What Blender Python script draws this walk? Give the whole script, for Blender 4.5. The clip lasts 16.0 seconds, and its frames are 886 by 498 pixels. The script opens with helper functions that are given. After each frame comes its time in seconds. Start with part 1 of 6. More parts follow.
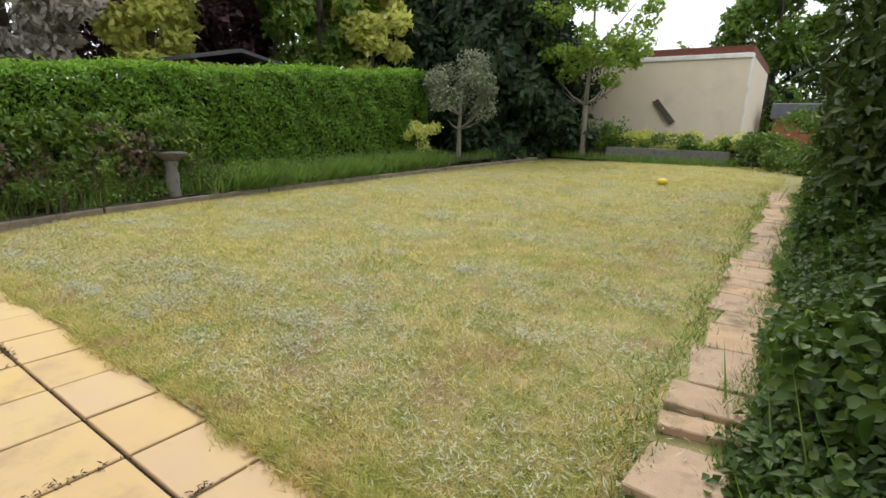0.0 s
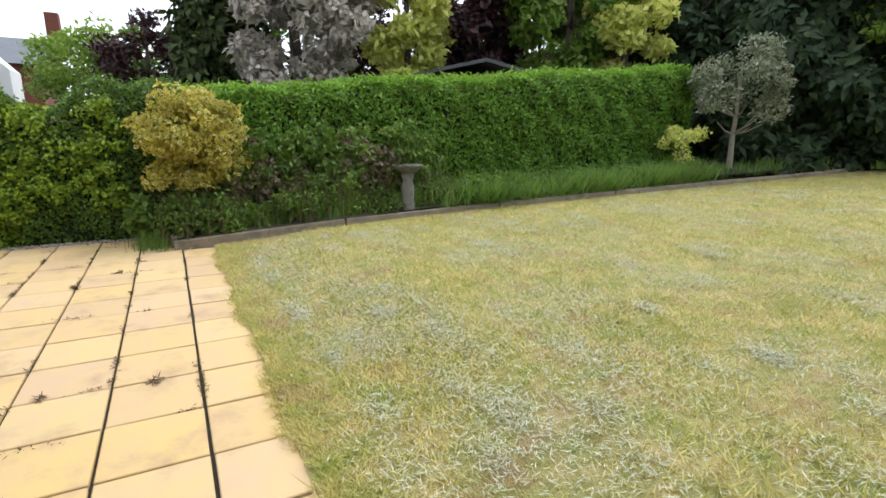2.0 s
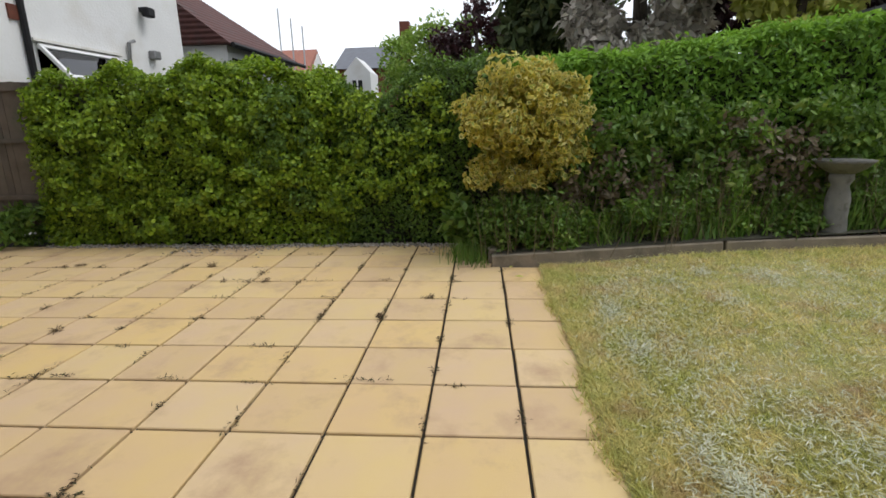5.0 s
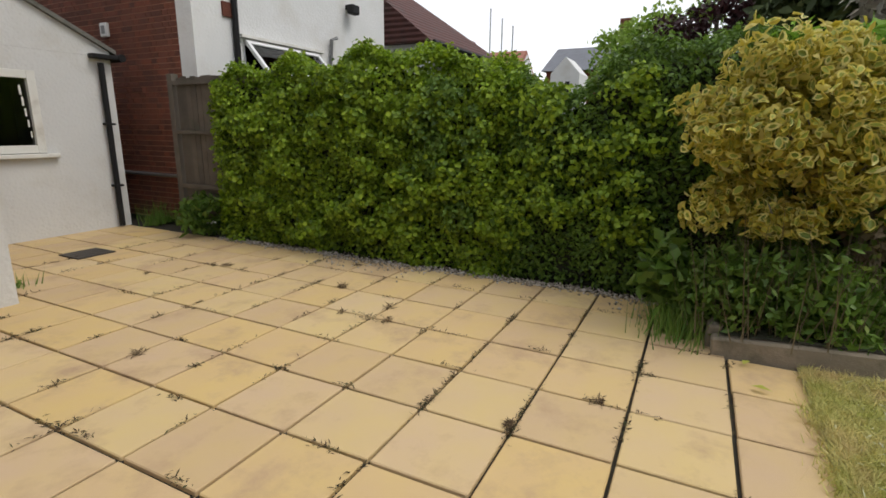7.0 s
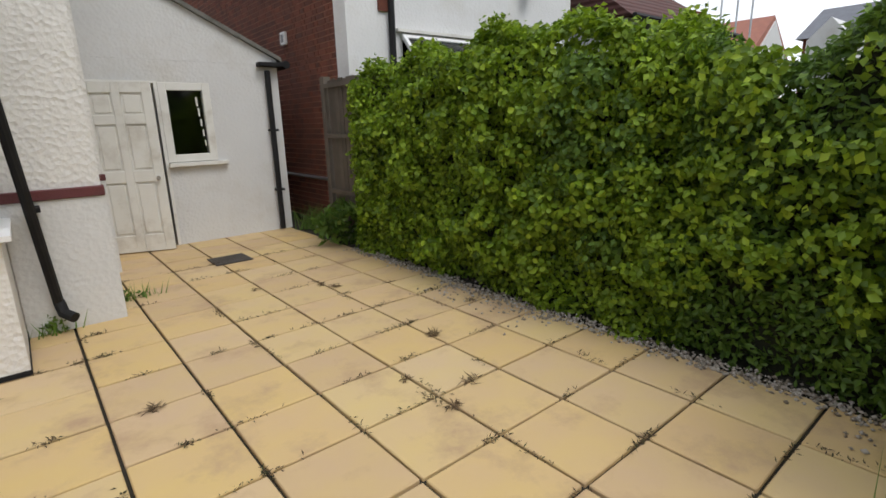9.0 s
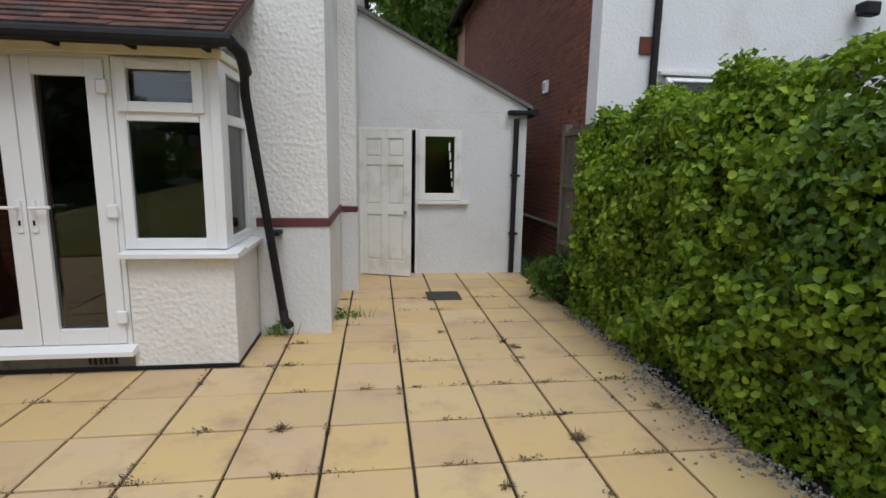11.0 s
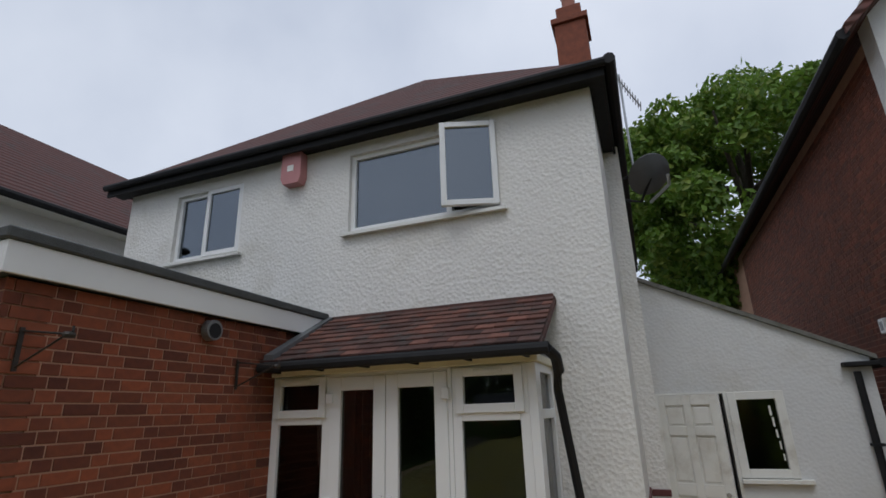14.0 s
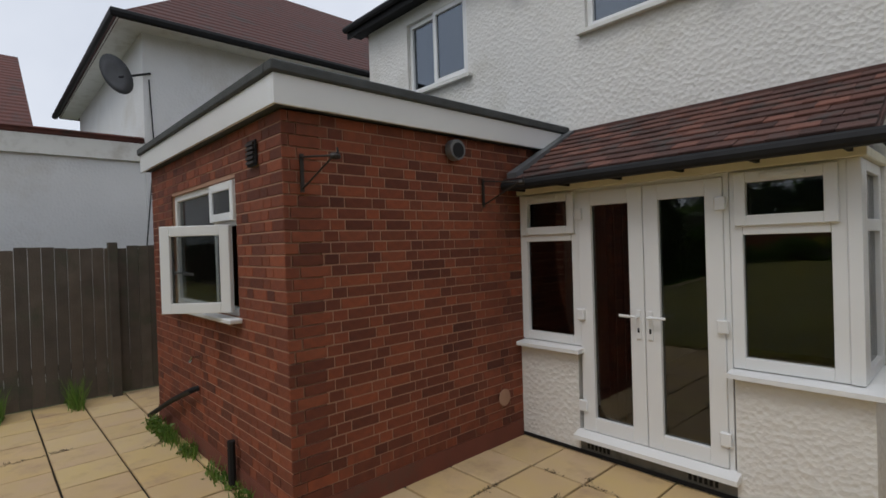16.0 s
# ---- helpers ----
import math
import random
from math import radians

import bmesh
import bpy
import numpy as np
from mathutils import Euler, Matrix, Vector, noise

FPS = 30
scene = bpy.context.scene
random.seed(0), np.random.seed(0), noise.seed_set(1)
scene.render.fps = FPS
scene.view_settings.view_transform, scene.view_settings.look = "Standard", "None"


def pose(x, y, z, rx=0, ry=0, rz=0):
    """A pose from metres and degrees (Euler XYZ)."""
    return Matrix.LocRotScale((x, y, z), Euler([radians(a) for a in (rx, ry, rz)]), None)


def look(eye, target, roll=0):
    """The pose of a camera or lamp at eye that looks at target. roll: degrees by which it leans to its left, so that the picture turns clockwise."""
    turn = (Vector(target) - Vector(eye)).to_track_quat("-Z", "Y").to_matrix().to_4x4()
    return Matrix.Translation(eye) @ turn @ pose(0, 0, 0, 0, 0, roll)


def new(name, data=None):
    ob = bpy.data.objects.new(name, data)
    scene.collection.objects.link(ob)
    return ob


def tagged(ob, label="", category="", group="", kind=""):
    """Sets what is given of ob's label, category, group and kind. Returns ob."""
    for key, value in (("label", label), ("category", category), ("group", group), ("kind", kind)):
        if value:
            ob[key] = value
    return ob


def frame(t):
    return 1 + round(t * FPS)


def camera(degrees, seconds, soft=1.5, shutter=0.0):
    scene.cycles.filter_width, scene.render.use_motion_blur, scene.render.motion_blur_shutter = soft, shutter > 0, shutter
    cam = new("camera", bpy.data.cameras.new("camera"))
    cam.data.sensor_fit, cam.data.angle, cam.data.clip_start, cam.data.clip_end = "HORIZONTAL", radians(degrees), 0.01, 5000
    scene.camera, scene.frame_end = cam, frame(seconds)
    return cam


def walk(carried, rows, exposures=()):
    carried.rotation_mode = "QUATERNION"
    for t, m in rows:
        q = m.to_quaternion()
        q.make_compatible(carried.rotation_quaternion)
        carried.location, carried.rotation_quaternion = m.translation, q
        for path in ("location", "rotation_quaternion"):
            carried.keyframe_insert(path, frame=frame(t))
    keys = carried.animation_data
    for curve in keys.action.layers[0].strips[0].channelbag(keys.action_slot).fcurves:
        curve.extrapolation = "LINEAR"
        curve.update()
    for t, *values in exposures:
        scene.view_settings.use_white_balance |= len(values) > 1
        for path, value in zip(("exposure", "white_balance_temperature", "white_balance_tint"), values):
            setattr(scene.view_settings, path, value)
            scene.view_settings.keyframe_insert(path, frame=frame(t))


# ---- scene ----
cam = camera(82.4, 16.0, soft=1.6)
PATH = [
    (0, (-0.401, 0.101, 1.432), (-1.527, 1.69, 0.975), 2.0),
    (0.5, (-0.574, 0.248, 1.423), (-1.666, 1.88, 1.042), 2.7),
    (1, (-0.756, 0.45, 1.438), (-1.919, 2.03, 1.051), 0.1),
    (1.5, (-0.941, 0.755, 1.46), (-2.454, 2.003, 1.067), 0.7),
    (2, (-1.246, 0.857, 1.44), (-2.964, 1.778, 0.993), 0.6),
    (2.5, (-1.577, 0.861, 1.424), (-3.351, 1.681, 1.001), 1.6),
    (3, (-1.935, 0.854, 1.399), (-3.827, 1.356, 0.987), 0.1),
    (3.5, (-2.321, 0.836, 1.393), (-4.27, 0.997, 0.978), 0.5),
    (4, (-2.706, 0.721, 1.382), (-4.653, 0.749, 0.926), 1.2),
    (4.2, (-2.839, 0.694, 1.388), (-4.782, 0.66, 0.916), 0.3),
    (6.3, (-4.289, 0.729, 1.347), (-6.192, 0.324, 0.882), 0.7),
    (6.5, (-4.435, 0.717, 1.367), (-6.295, 0.154, 0.894), 1.7),
    (7, (-4.787, 0.619, 1.349), (-6.528, -0.249, 0.887), 0.6),
    (7.5, (-5.17, 0.587, 1.372), (-6.909, -0.259, 0.861), -1.1),
    (8, (-5.558, 0.608, 1.382), (-7.167, -0.479, 0.907), 1.3),
    (8.2, (-5.688, 0.59, 1.384), (-7.23, -0.585, 0.892), 0.6),
    (10.5, (-6.916, 0.417, 1.49), (-7.417, -1.486, 1.13), 1.0),
    (11, (-7.039, 0.464, 1.507), (-7.301, -1.491, 1.175), 1.0),
    (11.5, (-6.938, 0.515, 1.55), (-6.979, -1.476, 1.362), -1.0),
    (12, (-6.839, 0.56, 1.627), (-6.44, -1.39, 1.429), -0.1),
    (12.5, (-6.828, 0.569, 1.697), (-6.12, -1.302, 1.725), 0.2),
    (13, (-6.813, 0.621, 1.796), (-6.093, -1.205, 2.181), 0.5),
    (13.5, (-6.806, 0.648, 1.846), (-6.111, -1.131, 2.44), -0.1),
    (14, (-6.778, 0.649, 1.828), (-6.094, -1.128, 2.442), -1.8),
    (14.5, (-6.686, 0.574, 1.774), (-5.853, -1.192, 2.208), -2.8),
    (15, (-6.592, 0.584, 1.761), (-5.551, -1.094, 2.078), -2.8),
    (15.5, (-6.489, 0.515, 1.77), (-5.182, -0.983, 1.988), -3.9),
    (16, (-6.483, 0.384, 1.755), (-5.011, -0.969, 1.738), -1.8),
]
walk(cam, [(t, look(eye, target, roll)) for t, eye, target, roll in PATH],
     [(0, 0.72, 6550, 10), (1.2, 0.78, 6450, 10), (2.5, 1.02, 6100, 10), (3.2, 0.86, 6120, 10), (4.0, 0.6, 6150, 10), (6.5, 0.24, 6600, 10), (8.0, 0.34, 6550, 10),
      (10.5, 0.28, 6000, 10), (11.5, 0.18, 5880, 10), (12.5, 0.1, 5850, 10), (13.0, 0.14, 5820, 10), (13.5, -0.03, 5950, 10), (14.0, -0.47, 5950, 10), (14.6, -0.66, 5980, 10),
      (15.5, -0.46, 6150, 10), (16, -0.3, 6200, 10)])

# ---- world and light ----
world = bpy.data.worlds.new("overcast_sky")
scene.world = world
world.use_nodes = True
wn, wl = world.node_tree.nodes, world.node_tree.links
wn.clear()
w_out = wn.new("ShaderNodeOutputWorld")
w_bg = wn.new("ShaderNodeBackground")
w_sky = wn.new("ShaderNodeTexSky")
w_sky.sky_type = "NISHITA"
w_sky.sun_disc = False
w_sky.sun_elevation = radians(52)
w_sky.sun_rotation = radians(200)
w_co = wn.new("ShaderNodeTexCoord")
w_noise = wn.new("ShaderNodeTexNoise")
w_noise.inputs["Scale"].default_value = 2.2
w_noise.inputs["Detail"].default_value = 5
w_ramp = wn.new("ShaderNodeValToRGB")
w_ramp.color_ramp.elements[0].position, w_ramp.color_ramp.elements[1].position = 0.3, 0.72
w_ramp.color_ramp.elements[0].color = (6.6, 6.9, 7.6, 1)
w_ramp.color_ramp.elements[1].color = (9.2, 9.3, 9.6, 1)
w_mix = wn.new("ShaderNodeMixRGB")
w_mix.inputs[0].default_value = 0.88
wl.new(w_co.outputs["Generated"], w_noise.inputs["Vector"])
wl.new(w_noise.outputs["Fac"], w_ramp.inputs["Fac"])
wl.new(w_sky.outputs["Color"], w_mix.inputs[1])
wl.new(w_ramp.outputs["Color"], w_mix.inputs[2])
wl.new(w_mix.outputs["Color"], w_bg.inputs["Color"])
w_bg.inputs["Strength"].default_value = 0.12
wl.new(w_bg.outputs["Background"], w_out.inputs["Surface"])

sun_data = bpy.data.lights.new("sun", "SUN")
sun_data.energy, sun_data.angle, sun_data.color = 1.1, radians(25), (1.0, 0.96, 0.9)
sun = new("sun", sun_data)
sun.matrix_world = look((-6, 14, 22), (-4, 0, 0))

# ---- materials ----


def material(name, color, rough=0.7, color2=None, scale=8.0, fine=80.0, bump=0.2, metal=0.0, rnd=None, island=None,
             stain=None, stain_scale=1.2, spec=None, trans=0.0, wide=0.5):
    """Principled material with grain at two scales; rnd / island: list of colours picked by object or by mesh island."""
    m = bpy.data.materials.new(name)
    m.use_nodes = True
    n, l = m.node_tree.nodes, m.node_tree.links
    p = n["Principled BSDF"]
    co = n.new("ShaderNodeTexCoord")
    n1 = n.new("ShaderNodeTexNoise")
    n1.inputs["Scale"].default_value, n1.inputs["Detail"].default_value = scale, 6
    n2 = n.new("ShaderNodeTexNoise")
    n2.inputs["Scale"].default_value, n2.inputs["Detail"].default_value = fine, 3
    l.new(co.outputs["Object"], n1.inputs["Vector"])
    l.new(co.outputs["Object"], n2.inputs["Vector"])
    mix = n.new("ShaderNodeMixRGB")
    c2 = color2 or tuple(c * 0.8 for c in color)
    mix.inputs[1].default_value, mix.inputs[2].default_value = (*color, 1), (*c2, 1)
    ramp = n.new("ShaderNodeMapRange")
    ramp.inputs[1].default_value, ramp.inputs[2].default_value = 0.5 - wide / 2, 0.5 + wide / 2
    l.new(n1.outputs["Fac"], ramp.inputs[0])
    l.new(ramp.outputs[0], mix.inputs[0])
    last = mix.outputs[0]
    pick = rnd or island
    if pick:
        src = n.new("ShaderNodeObjectInfo") if rnd else n.new("ShaderNodeNewGeometry")
        sock = src.outputs["Random"] if rnd else src.outputs["Random Per Island"]
        cr = n.new("ShaderNodeValToRGB")
        els = cr.color_ramp.elements
        for i, c in enumerate(pick):
            pos = i / max(1, len(pick) - 1)
            e = els[i] if i < 2 else els.new(pos)
            e.position, e.color = pos, (*c, 1)
        l.new(sock, cr.inputs[0])
        mul = n.new("ShaderNodeMixRGB")
        mul.blend_type = "MULTIPLY"
        mul.inputs[0].default_value = 1.0
        l.new(last, mul.inputs[1])
        l.new(cr.outputs[0], mul.inputs[2])
        last = mul.outputs[0]
    if stain:
        ns = n.new("ShaderNodeTexNoise")
        ns.inputs["Scale"].default_value, ns.inputs["Detail"].default_value = stain_scale, 8
        ns.inputs["Roughness"].default_value = 0.65
        geo = n.new("ShaderNodeNewGeometry")
        l.new(geo.outputs["Position"], ns.inputs["Vector"])
        mr = n.new("ShaderNodeMapRange")
        mr.inputs[1].default_value, mr.inputs[2].default_value = 0.52, 0.72
        l.new(ns.outputs["Fac"], mr.inputs[0])
        ms = n.new("ShaderNodeMixRGB")
        ms.inputs[2].default_value = (*stain, 1)
        l.new(mr.outputs[0], ms.inputs[0])
        l.new(last, ms.inputs[1])
        last = ms.outputs[0]
    l.new(last, p.inputs["Base Color"])
    p.inputs["Roughness"].default_value, p.inputs["Metallic"].default_value = rough, metal
    if spec is not None:
        p.inputs["Specular IOR Level"].default_value = spec
    if bump:
        b = n.new("ShaderNodeBump")
        b.inputs["Strength"].default_value, b.inputs["Distance"].default_value = bump, 0.01
        l.new(n2.outputs["Fac"], b.inputs["Height"])
        l.new(b.outputs["Normal"], p.inputs["Normal"])
    if trans:
        tr = n.new("ShaderNodeBsdfTranslucent")
        l.new(last, tr.inputs["Color"])
        ad = n.new("ShaderNodeMixShader")
        ad.inputs[0].default_value = trans
        l.new(p.outputs[0], ad.inputs[1])
        l.new(tr.outputs[0], ad.inputs[2])
        l.new(ad.outputs[0], n["Material Output"].inputs["Surface"])
    return m


def leaf_material(name, colors, trans=0.35, rough=0.45):
    return material(name, (1, 1, 1), rough, (0.75, 0.75, 0.75), 3.0, 60, 0.0, island=colors, trans=trans, spec=0.35)


def glass_material(name, tint):
    m = bpy.data.materials.new(name)
    m.use_nodes = True
    n, l = m.node_tree.nodes, m.node_tree.links
    n.remove(n["Principled BSDF"])
    t = n.new("ShaderNodeBsdfTransparent")
    t.inputs[0].default_value = (*tint, 1)
    g = n.new("ShaderNodeBsdfGlossy")
    g.inputs["Roughness"].default_value = 0.02
    f = n.new("ShaderNodeFresnel")
    f.inputs[0].default_value = 1.75
    mx = n.new("ShaderNodeMixShader")
    l.new(f.outputs[0], mx.inputs[0])
    l.new(t.outputs[0], mx.inputs[1])
    l.new(g.outputs[0], mx.inputs[2])
    l.new(mx.outputs[0], n["Material Output"].inputs["Surface"])
    return m


def render_material(name, color, dash, stain):
    """Painted masonry: coarse roughcast relief of the given depth, faint dirt."""
    m = material(name, color, 0.75, tuple(c * 0.93 for c in color), 2.0, 70, 0.0, stain=stain, stain_scale=0.9)
    n, l = m.node_tree.nodes, m.node_tree.links
    p = n["Principled BSDF"]
    geo = n.new("ShaderNodeNewGeometry")
    v = n.new("ShaderNodeTexVoronoi")
    v.inputs["Scale"].default_value = 26
    nz = n.new("ShaderNodeTexNoise")
    nz.inputs["Scale"].default_value, nz.inputs["Detail"].default_value = 34, 6
    ad = n.new("ShaderNodeMath")
    ad.operation = "ADD"
    l.new(geo.outputs["Position"], v.inputs["Vector"])
    l.new(geo.outputs["Position"], nz.inputs["Vector"])
    l.new(v.outputs["Distance"], ad.inputs[0])
    l.new(nz.outputs["Fac"], ad.inputs[1])
    b = n.new("ShaderNodeBump")
    b.inputs["Strength"].default_value, b.inputs["Distance"].default_value = 0.9, dash
    l.new(ad.outputs[0], b.inputs["Height"])
    l.new(b.outputs["Normal"], p.inputs["Normal"])
    return m


SLAB = material("buff_concrete_slab", (0.64, 0.485, 0.225), 0.8, (0.60, 0.44, 0.27), 3.5, 240, 0.3,
                rnd=[(1, 1, 1), (0.92, 0.88, 0.92), (1.0, 0.95, 0.75), (0.88, 0.84, 0.86), (1.0, 1.0, 0.9), (0.96, 0.9, 0.8)],
                stain=(0.43, 0.29, 0.17), stain_scale=2.3)
JOINT = material("dark_joint_soil", (0.035, 0.03, 0.018), 0.95, (0.02, 0.018, 0.012), 20, 120, 0.5)
MORTAR = material("mortar", (0.46, 0.27, 0.18), 0.9, (0.36, 0.20, 0.135), 6, 160, 0.3)
PLINTH = material("brick_red_plinth_paint", (0.19, 0.055, 0.032), 0.85, (0.14, 0.042, 0.026), 5, 120, 0.4, stain=(0.12, 0.06, 0.04), stain_scale=4)
BRICK = material("red_brick", (0.262, 0.066, 0.027), 0.85, (0.150, 0.039, 0.018), 14, 200, 0.5,
                 rnd=[(1.0, 1.0, 1.0), (0.42, 0.42, 0.5), (1.3, 1.3, 1.2), (0.8, 0.8, 0.85), (0.55, 0.55, 0.6), (1.2, 1.3, 1.3), (0.95, 0.9, 0.9)])
BRICK_J = material("red_brick_joined", (0.262, 0.066, 0.027), 0.85, (0.150, 0.039, 0.018), 14, 200, 0.5,
                   island=[(1.0, 1.0, 1.0), (0.42, 0.42, 0.5), (1.3, 1.3, 1.2), (0.8, 0.8, 0.85), (0.55, 0.55, 0.6), (1.2, 1.3, 1.3), (0.95, 0.9, 0.9)])
BRICK_N = material("neighbour_brick", (0.235, 0.072, 0.036), 0.85, (0.155, 0.048, 0.028), 12, 200, 0.4,
                   island=[(1, 1, 1), (0.5, 0.5, 0.55), (1.1, 1.05, 1.0), (0.8, 0.8, 0.85), (0.6, 0.6, 0.65)])
DASH = render_material("white_roughcast", (0.78, 0.76, 0.72), 0.008, (0.58, 0.55, 0.48))
# White lowered in tone to carry the lean-to's shade; WHITE_R keeps it full.
SMOOTH = render_material("shade_toned_white_render", (0.67, 0.67, 0.66), 0.004, (0.56, 0.54, 0.50))
WHITE_R = render_material("bright_white_render", (0.80, 0.80, 0.79), 0.004, (0.68, 0.66, 0.62))
CREAM = render_material("cream_render", (0.72, 0.62, 0.47), 0.003, (0.60, 0.52, 0.40))
UPVC = material("white_plastic_frame", (0.82, 0.82, 0.81), 0.3, (0.78, 0.78, 0.77), 2, 60, 0.0)
PAINT = material("white_gloss_paint", (0.78, 0.77, 0.73), 0.4, (0.70, 0.69, 0.64), 3, 40, 0.1, stain=(0.55, 0.52, 0.46), stain_scale=3)
YPAINT = material("weathered_cream_paint", (0.72, 0.68, 0.52), 0.6, (0.62, 0.57, 0.42), 5, 60, 0.1)
BLACK = material("black_plastic", (0.012, 0.012, 0.013), 0.6, (0.02, 0.02, 0.021), 8, 60, 0.05, spec=0.2)
IRON = material("black_iron", (0.02, 0.02, 0.02), 0.5, (0.05, 0.035, 0.025), 30, 90, 0.3, metal=0.3)
FELT = material("grey_mineral_felt", (0.09, 0.095, 0.095), 0.9, (0.06, 0.063, 0.063), 10, 240, 0.5)
LEAD = material("lead_flashing", (0.22, 0.23, 0.24), 0.5, (0.16, 0.17, 0.18), 6, 60, 0.2, metal=0.6)
MAROON = material("maroon_band_paint", (0.13, 0.03, 0.032), 0.6, (0.10, 0.028, 0.03), 8, 90, 0.3)
TILE = material("brown_clay_tile", (0.155, 0.066, 0.046), 0.85, (0.09, 0.044, 0.036), 9, 130, 0.5,
                rnd=[(1, 1, 1), (0.5, 0.5, 0.55), (1.5, 1.35, 1.25), (0.75, 0.8, 0.85), (0.4, 0.42, 0.45), (1.25, 1.1, 1.0)], stain=(0.06, 0.06, 0.055), stain_scale=5)
TILE_J = material("dark_clay_roof", (0.135, 0.045, 0.032), 0.85, (0.085, 0.033, 0.026), 9, 130, 0.5,
                  island=[(1, 1, 1), (0.7, 0.7, 0.75), (1.15, 1.1, 1.05), (0.85, 0.85, 0.9)], stain=(0.05, 0.04, 0.035), stain_scale=2)
_n, _l = TILE_J.node_tree.nodes, TILE_J.node_tree.links
_w = _n.new("ShaderNodeTexWave")
_w.bands_direction = "Z"
_w.inputs["Scale"].default_value = 2.6
_w.inputs["Distortion"].default_value = 0.6
_w.inputs["Detail"].default_value = 2.0
_g = _n.new("ShaderNodeNewGeometry")
_l.new(_g.outputs["Position"], _w.inputs["Vector"])
_b = _n.new("ShaderNodeBump")
_b.inputs["Strength"].default_value, _b.inputs["Distance"].default_value = 0.9, 0.03
_l.new(_w.outputs["Fac"], _b.inputs["Height"])
_l.new(_b.outputs["Normal"], _n["Principled BSDF"].inputs["Normal"])
TERRA = material("terracotta_roof", (0.36, 0.15, 0.10), 0.85, (0.28, 0.12, 0.09), 5, 60, 0.5)
SLATE = material("grey_slate_roof", (0.13, 0.14, 0.16), 0.6, (0.10, 0.105, 0.12), 3, 30, 0.3)
GLASS = glass_material("window_glass", (0.62, 0.64, 0.64))
# Upper panes: raised Fresnel and blue gloss tint exaggerate the sky reflection.
GLASS_SKY = glass_material("sky_boosted_glass", (0.5, 0.52, 0.54))
GLASS_SKY.node_tree.nodes["Fresnel"].inputs[0].default_value = 2.6
GLASS_SKY.node_tree.nodes["Glossy BSDF"].inputs[0].default_value = (0.80, 0.89, 1.0, 1)
CHROME = material("chrome", (0.7, 0.7, 0.7), 0.18, (0.6, 0.6, 0.6), 5, 50, 0.0, metal=1.0)
WOOD_F = material("weathered_fence_wood", (0.15, 0.125, 0.10), 0.9, (0.09, 0.075, 0.06), 4, 60, 0.5, rnd=[(1, 1, 1), (0.75, 0.75, 0.75), (1.15, 1.1, 1.05)], stain=(0.07, 0.075, 0.05), stain_scale=2.5)
SLEEPER = material("weathered_sleeper_wood", (0.30, 0.25, 0.18), 0.9, (0.18, 0.15, 0.11), 5, 50, 0.6, stain=(0.10, 0.09, 0.06), stain_scale=4)
STONE = material("weathered_cast_stone", (0.20, 0.19, 0.17), 0.9, (0.14, 0.14, 0.125), 14, 120, 0.6, stain=(0.08, 0.08, 0.055), stain_scale=9)
SOIL = material("garden_soil", (0.06, 0.05, 0.033), 0.95, (0.04, 0.045, 0.022), 5, 90, 0.8)
GROUND = material("rough_grass_ground", (0.09, 0.10, 0.04), 0.95, (0.06, 0.065, 0.03), 0.6, 30, 0.6)
LAWN = material("dry_mown_turf", (0.38, 0.315, 0.14), 0.95, (0.20, 0.225, 0.06), 5.5, 90, 1.0, stain=(0.28, 0.20, 0.105), stain_scale=3.2, wide=0.42)
BLADE = material("lawn_blades", (0.80, 0.68, 0.29), 0.6, (0.50, 0.52, 0.13), 5.5, 10, 0.0, island=[(0.60, 0.64, 0.6), (1.0, 1.0, 1.0), (0.75, 0.8, 0.72), (1.2, 1.12, 1.15), (0.68, 0.76, 0.66)], trans=0.3, stain=(0.56, 0.40, 0.20), stain_scale=3.2, wide=0.42)
CLIP = material("dried_grass_clippings", (1, 1, 1), 0.9, (0.8, 0.8, 0.8), 6, 30, 0.0, island=[(0.540, 0.540, 0.375), (0.690, 0.690, 0.540), (0.420, 0.465, 0.285), (0.600, 0.570, 0.390)])
BARK = material("bark", (0.12, 0.10, 0.075), 0.95, (0.06, 0.05, 0.04), 14, 60, 0.8)
BARK_P = material("pale_bark", (0.28, 0.26, 0.21), 0.9, (0.17, 0.15, 0.12), 14, 60, 0.6)
# Near-black tone paints the shade deep between the hedge leaves.
DARKCORE = material("painted_inner_shade", (0.018, 0.024, 0.010), 0.95, (0.03, 0.03, 0.015), 8, 30, 0.8)
IVY = leaf_material("ivy_leaf", [(0.062, 0.120, 0.010), (0.345, 0.500, 0.028), (0.165, 0.275, 0.016), (0.460, 0.620, 0.050), (0.085, 0.160, 0.012), (0.285, 0.440, 0.025), (0.120, 0.210, 0.015)])
PRIVET = leaf_material("privet_leaf", [(0.055, 0.115, 0.016), (0.165, 0.290, 0.036), (0.085, 0.160, 0.020), (0.210, 0.345, 0.045), (0.048, 0.100, 0.015)])
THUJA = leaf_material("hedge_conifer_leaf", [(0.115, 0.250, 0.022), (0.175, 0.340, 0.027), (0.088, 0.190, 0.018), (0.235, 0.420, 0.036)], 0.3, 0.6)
# Paler leaf colours for the top of the conifer hedge.
THUJA_TOP = leaf_material("paler_hedge_top_leaf", [(0.230, 0.430, 0.045), (0.300, 0.510, 0.055), (0.180, 0.350, 0.038)], 0.4, 0.6)
